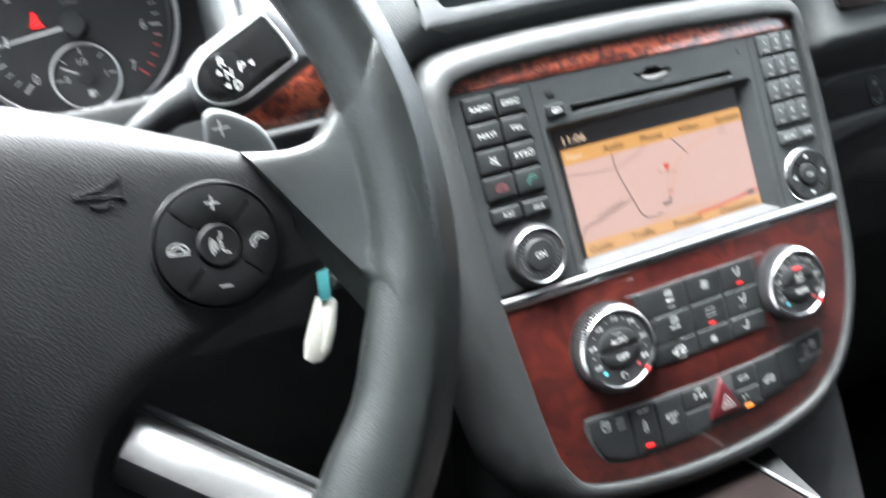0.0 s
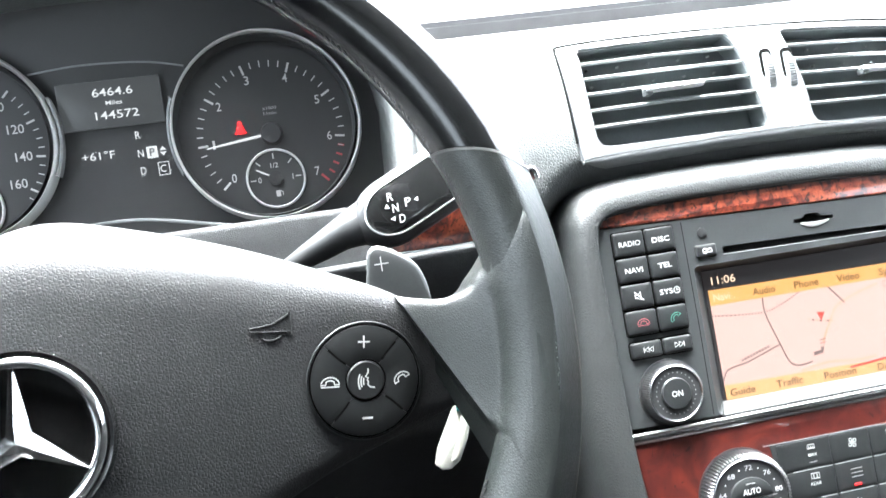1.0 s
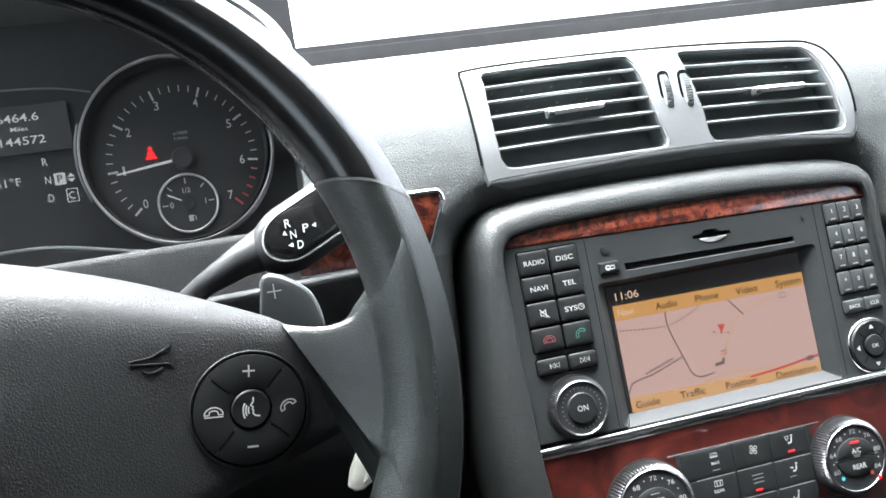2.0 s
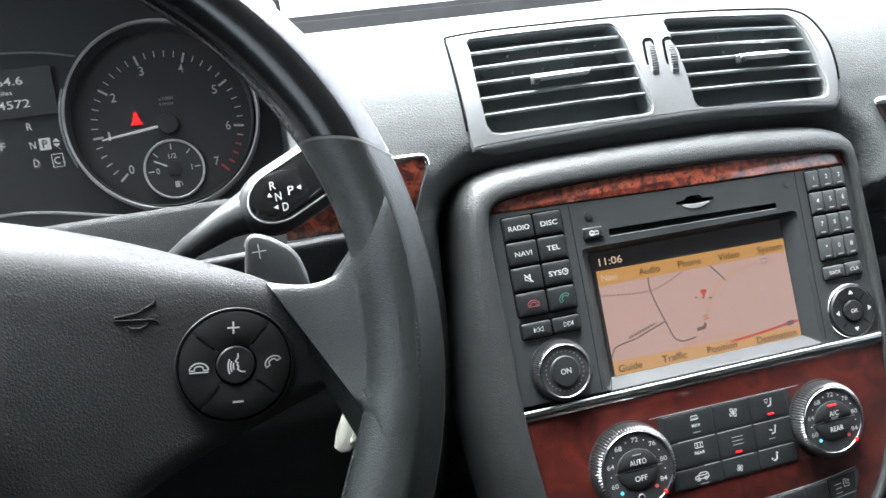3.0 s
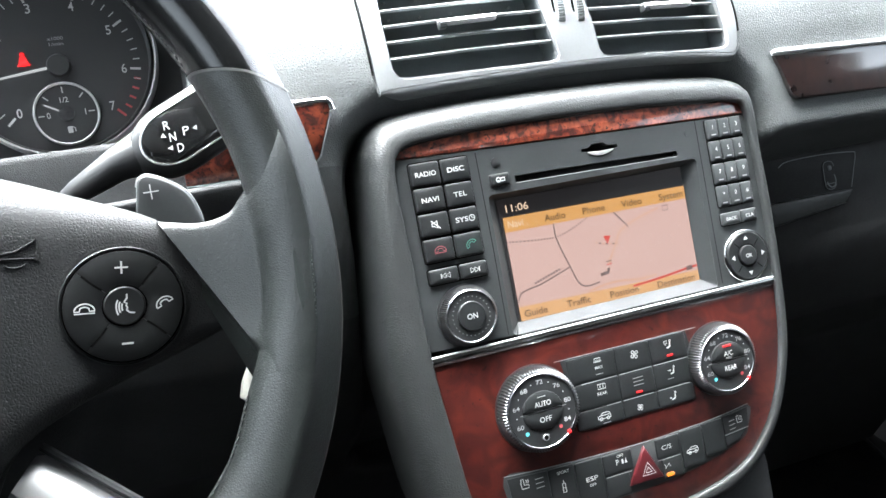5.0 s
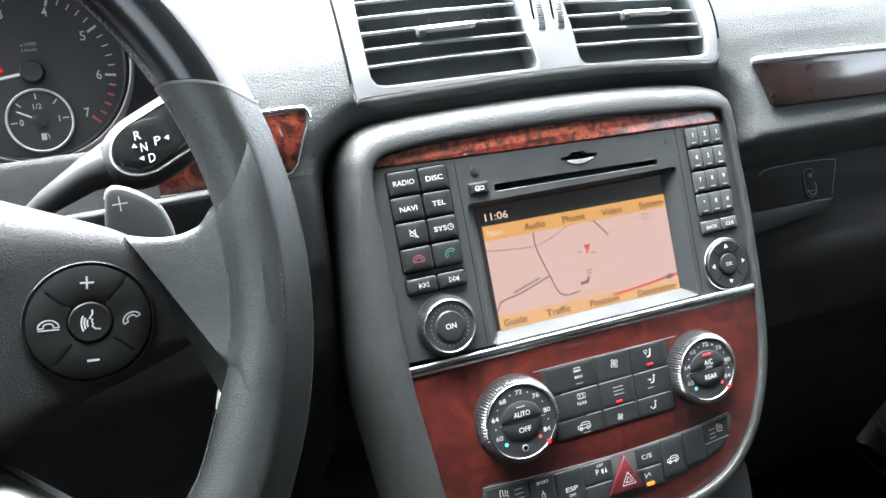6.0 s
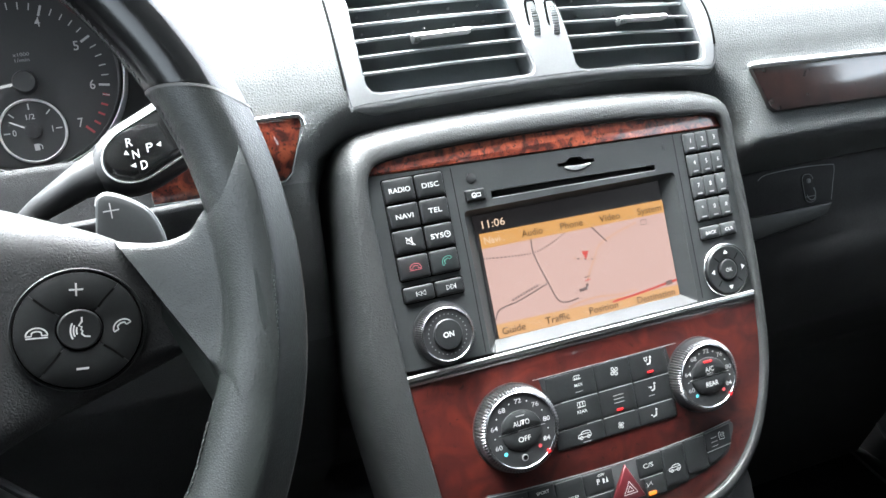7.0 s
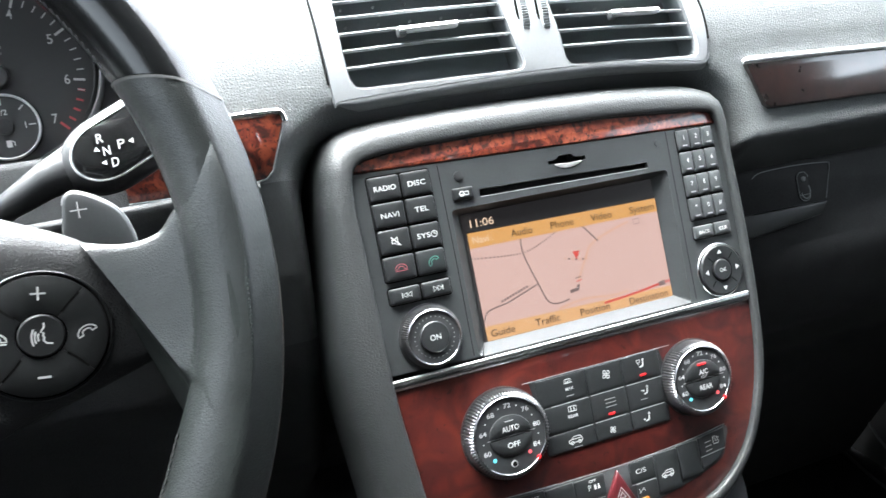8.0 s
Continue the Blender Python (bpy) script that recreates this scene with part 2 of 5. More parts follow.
def rings(loops, closed=True, cap_first=False, cap_last=False, into=None):
    """A skin through loops of equally many points."""
    bm = into or bmesh.new()
    rows = [[bm.verts.new(p) for p in loop] for loop in loops]
    n = len(rows[0])
    for a, b in zip(rows, rows[1:]):
        for i in range(n if closed else n - 1):
            j = (i + 1) % n
            bm.faces.new((a[i], a[j], b[j], b[i]))
    if cap_first:
        bm.faces.new(rows[0][::-1])
    if cap_last:
        bm.faces.new(rows[-1])
    bmesh.ops.recalc_face_normals(bm, faces=bm.faces)
    return bm


def rrect(x0, x1, z0, z1, r=1.0, n=4):
    out = []
    for cx, cz, a0 in ((x1 - r, z1 - r, 0), (x0 + r, z1 - r, 90), (x0 + r, z0 + r, 180), (x1 - r, z0 + r, 270)):
        for i in range(n + 1):
            a = radians(a0 + 90 * i / n)
            out.append((cx + r * math.cos(a), cz + r * math.sin(a)))
    return out


def disc(cx, cz, r, n=40, rz=None):
    return [(cx + r * math.cos(2 * math.pi * i / n), cz + (rz or r) * math.sin(2 * math.pi * i / n)) for i in range(n)]


def inset(outline, d):
    """The outline moved inwards by d (outwards: minus)."""
    n, out = len(outline), []
    area = sum(outline[i - 1][0] * outline[i][1] - outline[i][0] * outline[i - 1][1] for i in range(n))
    s = 1 if area > 0 else -1
    for i in range(n):
        (ax, az), (bx, bz), (cx, cz) = outline[i - 1], outline[i], outline[(i + 1) % n]
        t1, t2 = Vector((bx - ax, bz - az)), Vector((cx - bx, cz - bz))
        if t1.length < 1e-6: t1 = t2
        if t2.length < 1e-6: t2 = t1
        t1.normalize(), t2.normalize()
        t = t1 + t2
        if t.length < 1e-6:
            t = t1
        t.normalize()
        k = 1 / max(0.5, t.dot(t1))
        out.append((bx - t.y * d * s * k, bz + t.x * d * s * k))
    return out


def flat(outline, y):
    return [(x, y, z) for x, z in outline]


def slab(outline, y, depth, bevel=0.6, dome=0.0, into=None):
    """A plate with its front at y and rounded front edges. dome: how far the middle of the front stands out."""
    steps = [flat(outline, y + depth), flat(outline, y + bevel), flat(inset(outline, bevel * 0.3), y + bevel * 0.3), flat(inset(outline, bevel), y)]
    if dome:
        cx = sum(p[0] for p in outline) / len(outline)
        cz = sum(p[1] for p in outline) / len(outline)
        edge = inset(outline, bevel)
        for s in (0.75, 0.5, 0.25, 0.06):
            steps.append([(cx + (x - cx) * s, y - dome * (1 - s * s), cz + (z - cz) * s) for x, z in edge])
    return rings(steps, cap_first=True, cap_last=True, into=into)


def lathe(cx, cz, profile, n=72, teeth=0.0, rows=()):
    """Turned round an axis along y: profile of (radius, y). Rows named in rows are toothed."""
    loops = []
    for k, (r, y) in enumerate(profile):
        loops.append([(cx + (r - (teeth if k in rows and i % 2 else 0)) * math.cos(2 * math.pi * i / n), y, cz + (r - (teeth if k in rows and i % 2 else 0)) * math.sin(2 * math.pi * i / n)) for i in range(n)])
    return rings(loops, cap_last=profile[-1][0] < 900 and True, cap_first=False)


def ringbar(cx, cz, r0, r1, y0, y1, n=72, rz=1.0):
    """A ring with a rounded front between radii r0 and r1, from y0 (back) to y1 (front)."""
    m = (r0 + r1) / 2
    prof = [(r0, y0), (r0, y1 + 0.4 * (y0 - y1)), (r0 + 0.25 * (r1 - r0), y1 + 0.1 * (y0 - y1)), (m, y1), (r1 - 0.25 * (r1 - r0), y1 + 0.1 * (y0 - y1)), (r1, y1 + 0.4 * (y0 - y1)), (r1, y0)]
    return rings([[(cx + r * math.cos(2 * math.pi * i / n), y, cz + rz * r * math.sin(2 * math.pi * i / n)) for i in range(n)] for r, y in prof])


def stroke(lines, w, y, into=None, on=None):
    """Painted or inlaid lines of width w, 0.15 thick, along polylines of (x, z). on: y as a function of x, z."""
    bm = into or bmesh.new()
    for pts in lines:
        shut = len(pts) > 2 and (Vector(pts[0]) - Vector(pts[-1])).length < 1e-6
        if shut:
            pts = pts[:-1]
        left, right, n = [], [], len(pts)
        for i, p in enumerate(pts):
            a = pts[i - 1] if i or shut else p
            b = pts[(i + 1) % n] if i < n - 1 or shut else p
            t = Vector(b) - Vector(a)
            t = t.normalized() if t.length else Vector((1, 0))
            for side, s in ((left, 1), (right, -1)):
                x, z = p[0] - t.y * s * w / 2, p[1] + t.x * s * w / 2
                side.append(bm.verts.new((x, (on(x, z) if on else 0) + y, z)))
        for i in range(n if shut else n - 1):
            j = (i + 1) % n
            bm.faces.new((left[i], right[i], right[j], left[j]))
    return bm


def arc(cx, cz, r, a0, a1, n=12, rz=None):
    return [(cx + r * math.cos(radians(a0 + (a1 - a0) * i / n)), cz + (rz or r) * math.sin(radians(a0 + (a1 - a0) * i / n))) for i in range(n + 1)]


def fill(outlines, y, into=None):
    bm = into or bmesh.new()
    for o in outlines:
        bm.faces.new([bm.verts.new((x, y, z)) for x, z in o])
    return bm


LETTERS = {}


def letters(text, cx, cz, height, y, width=None, slant=0.0, into=None, on=None):
    """Lettering with the built-in font, centred, with capitals of that height; width: the whole width."""
    if text not in LETTERS:
        curve = bpy.data.curves.new("lettering", "FONT")
        curve.body, curve.resolution_u, curve.offset = text, 3, 0.006
        ob = bpy.data.objects.new("lettering", curve)
        me = ob.to_mesh()
        LETTERS[text] = ([v.co.copy() for v in me.vertices], [list(p.vertices) for p in me.polygons])
        ob.to_mesh_clear()
        bpy.data.objects.remove(ob)
        bpy.data.curves.remove(curve)
    verts, faces = LETTERS[text]
    bm = into or bmesh.new()
    x0, x1 = min(v.x for v in verts), max(v.x for v in verts)
    k = height / 0.69
    kx = width / (x1 - x0) if width else k * 0.9
    made = []
    for v in verts:
        x, z = cx + (v.x - (x0 + x1) / 2) * kx, cz + (v.y - 0.345) * k
        z += slant * (x - cx)
        made.append(bm.verts.new((x, (on(x, z) if on else 0) + y, z)))
    for f in faces:
        if len(set(f)) == len(f):
            try:
                bm.faces.new([made[i] for i in f])
            except ValueError:
                pass
    return bm


def spline(points, n=8, closed=True):
    """A smooth curve through a few points."""
    out, m = [], len(points)
    for i in range(m if closed else m - 1):
        if closed:
            p = [Vector(points[(i + k) % m]) for k in (-1, 0, 1, 2)]
        else:
            p = [Vector(points[max(0, min(m - 1, i + k))]) for k in (-1, 0, 1, 2)]
        for s in range(n):
            t = s / n
            out.append(tuple(0.5 * (2 * p[1] + (p[2] - p[0]) * t + (2 * p[0] - 5 * p[1] + 4 * p[2] - p[3]) * t * t + (3 * p[1] - p[0] - 3 * p[2] + p[3]) * t ** 3)))
    if not closed:
        out.append(tuple(points[-1]))
    return out


def tube(path, radius, n=16, caps=True, squash=1.0):
    """A rod along points (x, y, z); radius: a number, or one for each point."""
    loops = []
    for i, p in enumerate(path):
        a, b = Vector(path[max(0, i - 1)]), Vector(path[min(len(path) - 1, i + 1)])
        t = (b - a).normalized()
        u = t.cross(Vector((0, 1, 0)) if abs(t.y) < 0.9 else Vector((1, 0, 0))).normalized()
        v = t.cross(u)
        r = radius[i] if isinstance(radius, (list, tuple)) else radius
        loops.append([tuple(Vector(p) + u * r * math.cos(2 * math.pi * k / n) + v * r * squash * math.sin(2 * math.pi * k / n)) for k in range(n)])
    return rings(loops, cap_first=caps, cap_last=caps)


def smoothstep(a, b, x):
    t = max(0.0, min(1.0, (x - a) / (b - a)))
    return t * t * (3 - 2 * t)


# ---- cabin shell (metres, plain) ----
def box(name, x0, x1, y0, y1, z0, z1, material, label, category, kind="structure"):
    bm = bmesh.new()
    bmesh.ops.create_cube(bm, size=1)
    bm.transform(Matrix.Translation(((x0 + x1) / 2, (y0 + y1) / 2, (z0 + z1) / 2)) @ Matrix.Diagonal((x1 - x0, y1 - y0, z1 - z0, 1)))
    bmesh.ops.bevel(bm, geom=bm.edges, offset=0.008, segments=2, affect="EDGES")
    me = bpy.data.meshes.new(name)
    bm.to_mesh(me)
    bm.free()
    me.materials.append(material)
    return tagged(new(name, me), label, category, kind=kind)


box("floor", -0.86, 0.86, -2.11, 0.86, -0.04, 0.012, CARPET, "black carpet of the cabin floor", "floor")
box("wall_front", -0.84, 0.84, 0.80, 0.84, 0.0, 0.86, DARK, "dark bulkhead behind the dashboard", "wall")
box("wall_left", -0.84, -0.80, -2.05, 0.80, 0.0, 0.92, DOOR, "dark grained lower door side", "wall")
box("wall_right", 0.80, 0.84, -2.05, 0.80, 0.0, 0.92, DOOR, "dark grained lower door side", "wall")
box("wall_back", -0.84, 0.84, -2.09, -2.05, 0.0, 0.92, DOOR, "dark plain rear end of the cabin", "wall")
box("wall_back_header", -0.84, 0.84, -2.09, -2.05, 1.28, 1.36, LINER, "light grey header above the rear glass", "wall")
box("ceiling", -0.84, 0.84, -2.09, -0.10, 1.36, 1.40, LINER, "light grey fabric headliner", "ceiling")
for side in (-1, 1):
    for y0, y1 in ((-0.80, -0.66), (-2.05, -1.75)):
        box("pillar", side * 0.82 - 0.02, side * 0.82 + 0.02, y0, y1, 0.92, 1.30, LINER, "light grey roof pillar", "pillar")
    box("roof_rail", side * 0.82 - 0.02, side * 0.82 + 0.02, -2.05, -0.10, 1.30, 1.36, LINER, "light grey roof rail above the side glass", "trim")


def sheet(name, pts, material, label, category, thick=0.004):
    bm = bmesh.new()
    f = bm.faces.new([bm.verts.new(p) for p in pts])
    bmesh.ops.solidify(bm, geom=[f], thickness=thick)
    bmesh.ops.recalc_face_normals(bm, faces=bm.faces)
    me = bpy.data.meshes.new(name)
    bm.to_mesh(me)
    bm.free()
    me.materials.append(material)
    return tagged(new(name, me), label, category, kind="structure")


panes = [sheet("window_1", [(-0.74, 0.80, 0.87), (0.74, 0.80, 0.87), (0.66, -0.08, 1.36), (-0.66, -0.08, 1.36)], PANE, "clear raked windscreen glass", "windscreen")]
for side in (-1, 1):
    sheet("pillar", [(side * 0.745, 0.80, 0.87), (side * 0.84, 0.76, 0.87), (side * 0.80, -0.10, 1.37), (side * 0.665, -0.08, 1.36)], LINER, "light grey windscreen pillar", "pillar", 0.03)
    x = side * 0.82
    panes.append(sheet("window_2", [(x, 0.68, 0.92), (x, -0.66, 0.92), (x, -0.66, 1.30), (x, -0.08, 1.32)], SIDE_GLASS, "front door glass, out of view, tint added to dim side light", "window"))
    panes.append(sheet("window_3", [(x, -0.80, 0.92), (x, -1.75, 0.92), (x, -1.75, 1.30), (x, -0.80, 1.30)], TINTED, "dark rear door glass, out of view, added to block light", "window"))
panes.append(sheet("window_4", [(-0.80, -2.07, 0.92), (0.80, -2.07, 0.92), (0.80, -2.07, 1.28), (-0.80, -2.07, 1.28)], TINTED, "dark rear glass, out of view, added to block light", "window"))
for pane in panes:
    pane.visible_shadow = pane.active_material != PANE

# ---- road outside ----
bm = bmesh.new()
bmesh.ops.create_grid(bm, x_segments=8, y_segments=8, size=1500)
bm.transform(Matrix.Translation((0, 0, -0.45)))
me = bpy.data.meshes.new("ground")
bm.to_mesh(me)
bm.free()
me.materials.append(ASPHALT)
tagged(new("ground", me), "grey asphalt ground outside the car", "ground", kind="structure")

# ---- outline of the centre stack's face ----
STACK = spline([(-118, 140.4), (-75, 143), (-20, 143.3), (40, 142), (88, 139), (124, 135.5), (133, 128), (135, 100), (136, 60), (135, 5), (131, -40), (121, -75), (105, -103), (78, -124), (35, -134), (-15, -136), (-62, -132),
                (-102, -123), (-116, -110), (-123, -90), (-128, -45), (-132, 0), (-133, 60), (-134, 104), (-133.4, 124), (-129.6, 135)], 5)


def cut(outline, low, high, y, depth, bevel=0.6, tilt=0.0):
    """The part of a face between two heights, as a plate. tilt: slope of both cuts."""
    bm = bmesh.new()
    f = bm.faces.new([bm.verts.new((x, 0, z)) for x, z in outline])
    no = Vector((-tilt, 0, 1)).normalized()
    if high is not None:
        bmesh.ops.bisect_plane(bm, geom=bm.verts[:] + bm.edges[:] + bm.faces[:], plane_co=(0, 0, high), plane_no=no, clear_outer=True)
    if low is not None:
        bmesh.ops.bisect_plane(bm, geom=bm.verts[:] + bm.edges[:] + bm.faces[:], plane_co=(0, 0, low), plane_no=no, clear_inner=True)
    bm.faces.ensure_lookup_table()
    out = [(v.co.x, v.co.z) for v in bm.faces[0].verts]
    bm.free()
    clean = [p for i, p in enumerate(out) if (Vector(p) - Vector(out[i - 1])).length > 0.05]
    return clean


# ---- dashboard ----
def stack_gap(x, z):
    """Rough distance outside the centre stack's rounded block, in mm."""
    dx = max(abs(x - 1) - 108 - 14 * smoothstep(-60, -120, x), 0)
    dz = max(z - 119, 0, -110 - z)
    return math.hypot(dx, dz) - 28


VENT_FRAME = spline([(-134, 246), (-133.4, 252), (-129, 254.8), (-87, 256.4), (-4, 255), (60, 251.6), (115, 246.2), (129, 242.6), (138, 234.6), (144, 217), (144.8, 198), (143, 180), (138.6, 171.6), (132, 170.4), (120, 171.8), (79, 176.2), (14, 178.6), (-69, 177.6), (-125, 176), (-133, 175.4), (-134.6, 200)], 5)


def inside(outline, x, z):
    """Whether a place lies within an outline."""
    odd = False
    for (ax, az), (bx, bz) in zip(outline, outline[1:] + outline[:1]):
        if (az > z) != (bz > z) and x < ax + (z - az) / (bz - az) * (bx - ax):
            odd = not odd
    return odd


VENT_OPENING = inset(VENT_FRAME, 4)
PROFILE = [(-440, 602), (-260, 430), (-150, 330), (-60, 120), (20, 52), (80, 24), (130, 9), (160, 4.5), (185, 2.8), (200, 3.8), (215, 6.4), (228, 10), (240, 14.5), (250, 19), (257, 25), (262, 32), (266, 43)]


def dash_face(x, z):
    for (z0, y0), (z1, y1) in zip(PROFILE, PROFILE[1:]):
        if z <= z1 or z1 == PROFILE[-1][0]:
            t = (z - z0) / (z1 - z0)
            y = y0 + (y1 - y0) * t
            break
    if z < 160:
        y += (3.6 + 0.05 * (160 - z) - y) * smoothstep(148, 172, x) * smoothstep(60, 84, z)
    g = stack_gap(x, z)
    if z < 200:
        left = smoothstep(-60, -120, x) * smoothstep(150, 120, z)
        q = max(0.0, min(1.0, (34 - 12 * left - g) / (30 - 12 * left)))
        y += 85 * (1 - math.sqrt(max(0.0, 1 - q * q)))
    # opening behind the centre vents
    if -140 < x < 150 and 165 < z < 260 and inside(VENT_OPENING, x, z):
        y += 60
    # opening for the instruments
    hole = smoothstep(-236, -246, x) * smoothstep(168, 176, z)
    y += 115 * hole
    # shelf below the passenger's trim
    y += 42 * smoothstep(112, 85, z) * smoothstep(150, 175, x)
    return y


dashboard = thing("dashboard", (0, 60, 150), "dark grey grained vinyl dashboard across the cabin", "dashboard", "structure")
bm = bmesh.new()
xs = [-790 + 12 * i for i in range(20)] + [-550 + 4 * i for i in range(230)] + [370 + 12 * i for i in range(36)]
zs = [-440 + 12 * i for i in range(15)] + [-260 + 8 * i for i in range(32)] + [-4 + 4 * i for i in range(68)]


def zone(x, z):
    """Which skin of the dashboard covers this place; the darker lower skins paint in shade."""
    if x < -238:
        return "upper" if z >= 176 else "lower"
    if x < -20:
        return "upper" if z >= 136 else "middle" if z >= 36 and x > -205 else "lower"
    return "upper" if z >= 88 else "lower"


def face_sheet(bm, wanted):
    """The quads of the face whose middle is wanted; returns the verts of the top row."""
    rows = [[bm.verts.new((x, dash_face(x, z), z)) for x in xs] for z in zs]
    for k in range(len(zs) - 1):
        for i in range(len(xs) - 1):
            if wanted(xs[i], zs[k]):
                bm.faces.new((rows[k][i], rows[k][i + 1], rows[k + 1][i + 1], rows[k + 1][i]))
    for v in [v for row in rows for v in row if not v.link_faces]:
        bm.verts.remove(v)
    return rows[-1]


top = face_sheet(bm, lambda x, z: zone(x, z) == "upper")
for y, z in ((52, 271), (62, 276.5), (80, 284), (120, 298), (200, 324), (320, 362), (470, 408), (640, 458)):
    row = [bm.verts.new((v.co.x, max(y, v.co.y + 1) if z < 300 else y, z)) for v in top]
    for i in range(len(xs) - 1):
        bm.faces.new((top[i], top[i + 1], row[i + 1], row[i]))
    top = row
bmesh.ops.recalc_face_normals(bm, faces=bm.faces)
part("upper_skin", bm, DASH, dashboard, smooth=60)
bm = bmesh.new()
face_sheet(bm, lambda x, z: zone(x, z) == "lower")
part("lower_skin", bm, LOWER, dashboard, "black vinyl lower half, dark partly for shade", smooth=60)

# Face below the left wood trim: vinyl darkened for the shade there.
bm = bmesh.new()
face_sheet(bm, lambda x, z: zone(x, z) == "middle")
part("middle_shade_skin", bm, MIDDLE, dashboard, smooth=60)

# ---- centre stack block with its rounded surround ----
surround = thing("centre_stack_surround", (0, 20, 0), "black grained vinyl surround of the centre stack", "trim")
prof = [(0.0, 3.0), (0.1, -2.6), (0.6, -3.8), (1.6, -4.3), (4.0, -4.4), (6.5, -4.1), (8.6, -2.9), (10.6, -1.0), (12.6, 1.8), (14.4, 5.4), (16.0, 10.4), (17.4, 17.0), (18.6, 27.0), (19.4, 44.0), (19.8, 80.0)]


def widened(d):
    """The stack's outline, d wider; the passenger's flank is slimmer."""
    out = []
    for (x, z), (wx, wz) in zip(STACK, inset(STACK, -1)):
        k = d * (1 - 0.28 * smoothstep(60, 125, x) * smoothstep(140, 100, z)) if x > 0 or d < 8 else d * (1 + (0.22 * smoothstep(110, 0, z) + 0.20) * smoothstep(-80, -125, x) * smoothstep(150, 60, z))
        k *= 1 + 0.32 * smoothstep(126, 141, z) * smoothstep(3, 10, d)
        out.append((x + (wx - x) * k, z + (wz - z) * k))
    return out


part("frame", rings([flat(widened(d), y) for d, y in prof]), SOFT, surround, smooth=60)
part("backing", slab(inset(STACK, -2), 10, 60, 0.5), DARK, surround)

# ---- head unit ----
head = thing("navigation_radio", (0, 10, 60), "black navigation radio with map screen and buttons in the centre stack", "car radio")
OPEN = rrect(-74, 88, 6.5, 100, 3, 3)
WELL = rrect(-66, 77.5, 13.5, 95.5, 1.0, 3)
DISC_SLOT = [(-52.5, 105.2), (10, 104.4), (73, 103.6), (73.4, 105.5), (73, 107.4), (10, 108.9), (-52.5, 110)]
CARD_SLOT = [(-1, 117.6), (3, 117.2), (12, 116.8), (23.6, 116.8), (27, 117.2), (27, 119.4), (19, 120), (16.5, 122.2), (8, 122.4), (5, 120), (-1, 119.8)]
face_out = cut(STACK, 5.0, 128.6, 0, 0, tilt=-0.024)


def plate_with_hole(outer, holes, y, depth):
    bm = bmesh.new()
    loops = []
    for o in [outer] + holes:
        vs = [bm.verts.new((x, y, z)) for x, z in o]
        loops += [bm.edges.new((vs[i], vs[(i + 1) % len(vs)])) for i in range(len(vs))]
    bmesh.ops.triangle_fill(bm, use_beauty=True, use_dissolve=False, edges=loops)
    back = bmesh.ops.extrude_face_region(bm, geom=bm.faces[:])
    bmesh.ops.translate(bm, vec=(0, depth, 0), verts=[v for v in back["geom"] if isinstance(v, bmesh.types.BMVert)])
    bmesh.ops.recalc_face_normals(bm, faces=bm.faces)
    return bm


part("faceplate", plate_with_hole(face_out, [OPEN, DISC_SLOT, CARD_SLOT], 0.0, 5.0), BLACK, head)
part("screen_recess", rings([flat(OPEN, 0.6), flat(WELL, 7.5)]), BLACK, head, smooth=0)
# satin ledge under the screen
bm = rings([[(-71, -1.2, 4.8), (87, -1.2, 4.8), (87, 1, 4.6), (-71, 1, 4.6)], [(-71, -1.6, 6.6), (87, -1.6, 6.6), (87, 1, 6.6), (-71, 1, 6.6)],
            [(-66.5, 6.6, 13.6), (78, 6.6, 13.6), (78, 7.4, 12.6), (-66.5, 7.4, 12.6)]], cap_first=True, cap_last=True)
part("screen_ledge", bm, LEDGE, head, "satin silver ledge below the screen")
part("seam", stroke([[(-77.3, 129), (-76.8, 66), (-77.2, 8)]], 0.5, -0.15), GROOVE, head)
part("seam", stroke([[(92, 127), (92, 8)]], 0.5, -0.15), GROOVE, head)

SY = 6.2
screen = part("screen", slab(rrect(-66.5, 78, 13, 96, 1), SY + 0.2, 1.2, 0.2), LCD_BLACK, head, "lit map screen with orange menu bars", smooth=0)
part("map", fill([[(-64, 20.5), (78, 18), (78, 75), (-64, 76)]], SY), LCD_PINK, screen, smooth=0)
part("menu_bar", fill([[(-64, 73.6), (78, 73), (78, 82.2), (-64, 83.6)]], SY - 0.1), LCD_ORANGE, screen, smooth=0)
part("menu_bar", fill([[(-64, 13.4), (78, 12.6), (78, 20.6), (-64, 23)]], SY - 0.1), LCD_PEACH, screen, smooth=0)
part("clock", letters("11:06", -52.5, 89.2, 4.9, SY - 0.15, 16.6), LCD_LIGHT, screen)
roads = [spline([(-64, 26), (-60.5, 31.6), (-55, 33.4), (-46, 34.8), (-34, 38.4), (-21.6, 42.4)], 5, False), spline([(-28, 73.4), (-28.4, 66), (-26.4, 57), (-21.4, 42), (-18, 32), (-14.6, 28), (-9, 26.8), (-1.2, 27.8)], 5, False),
         spline([(18.4, 73.4), (22, 69), (28, 61.6)], 4, False)]
for line in roads:
    part("road", stroke([line], 0.9, SY - 0.08), LCD_LINE, screen)
trail = spline([(-64, 67.2), (-44, 65), (-27, 64.4), (-13.2, 68.4), (-2, 73.4)], 8, False)
dots = [[a, (a[0] + 0.5 * (b[0] - a[0]), a[1] + 0.5 * (b[1] - a[1]))] for a, b in zip(trail, trail[1:])]
part("footpath", stroke(dots, 0.95, SY - 0.08), LCD_LINE, screen, "dotted line")
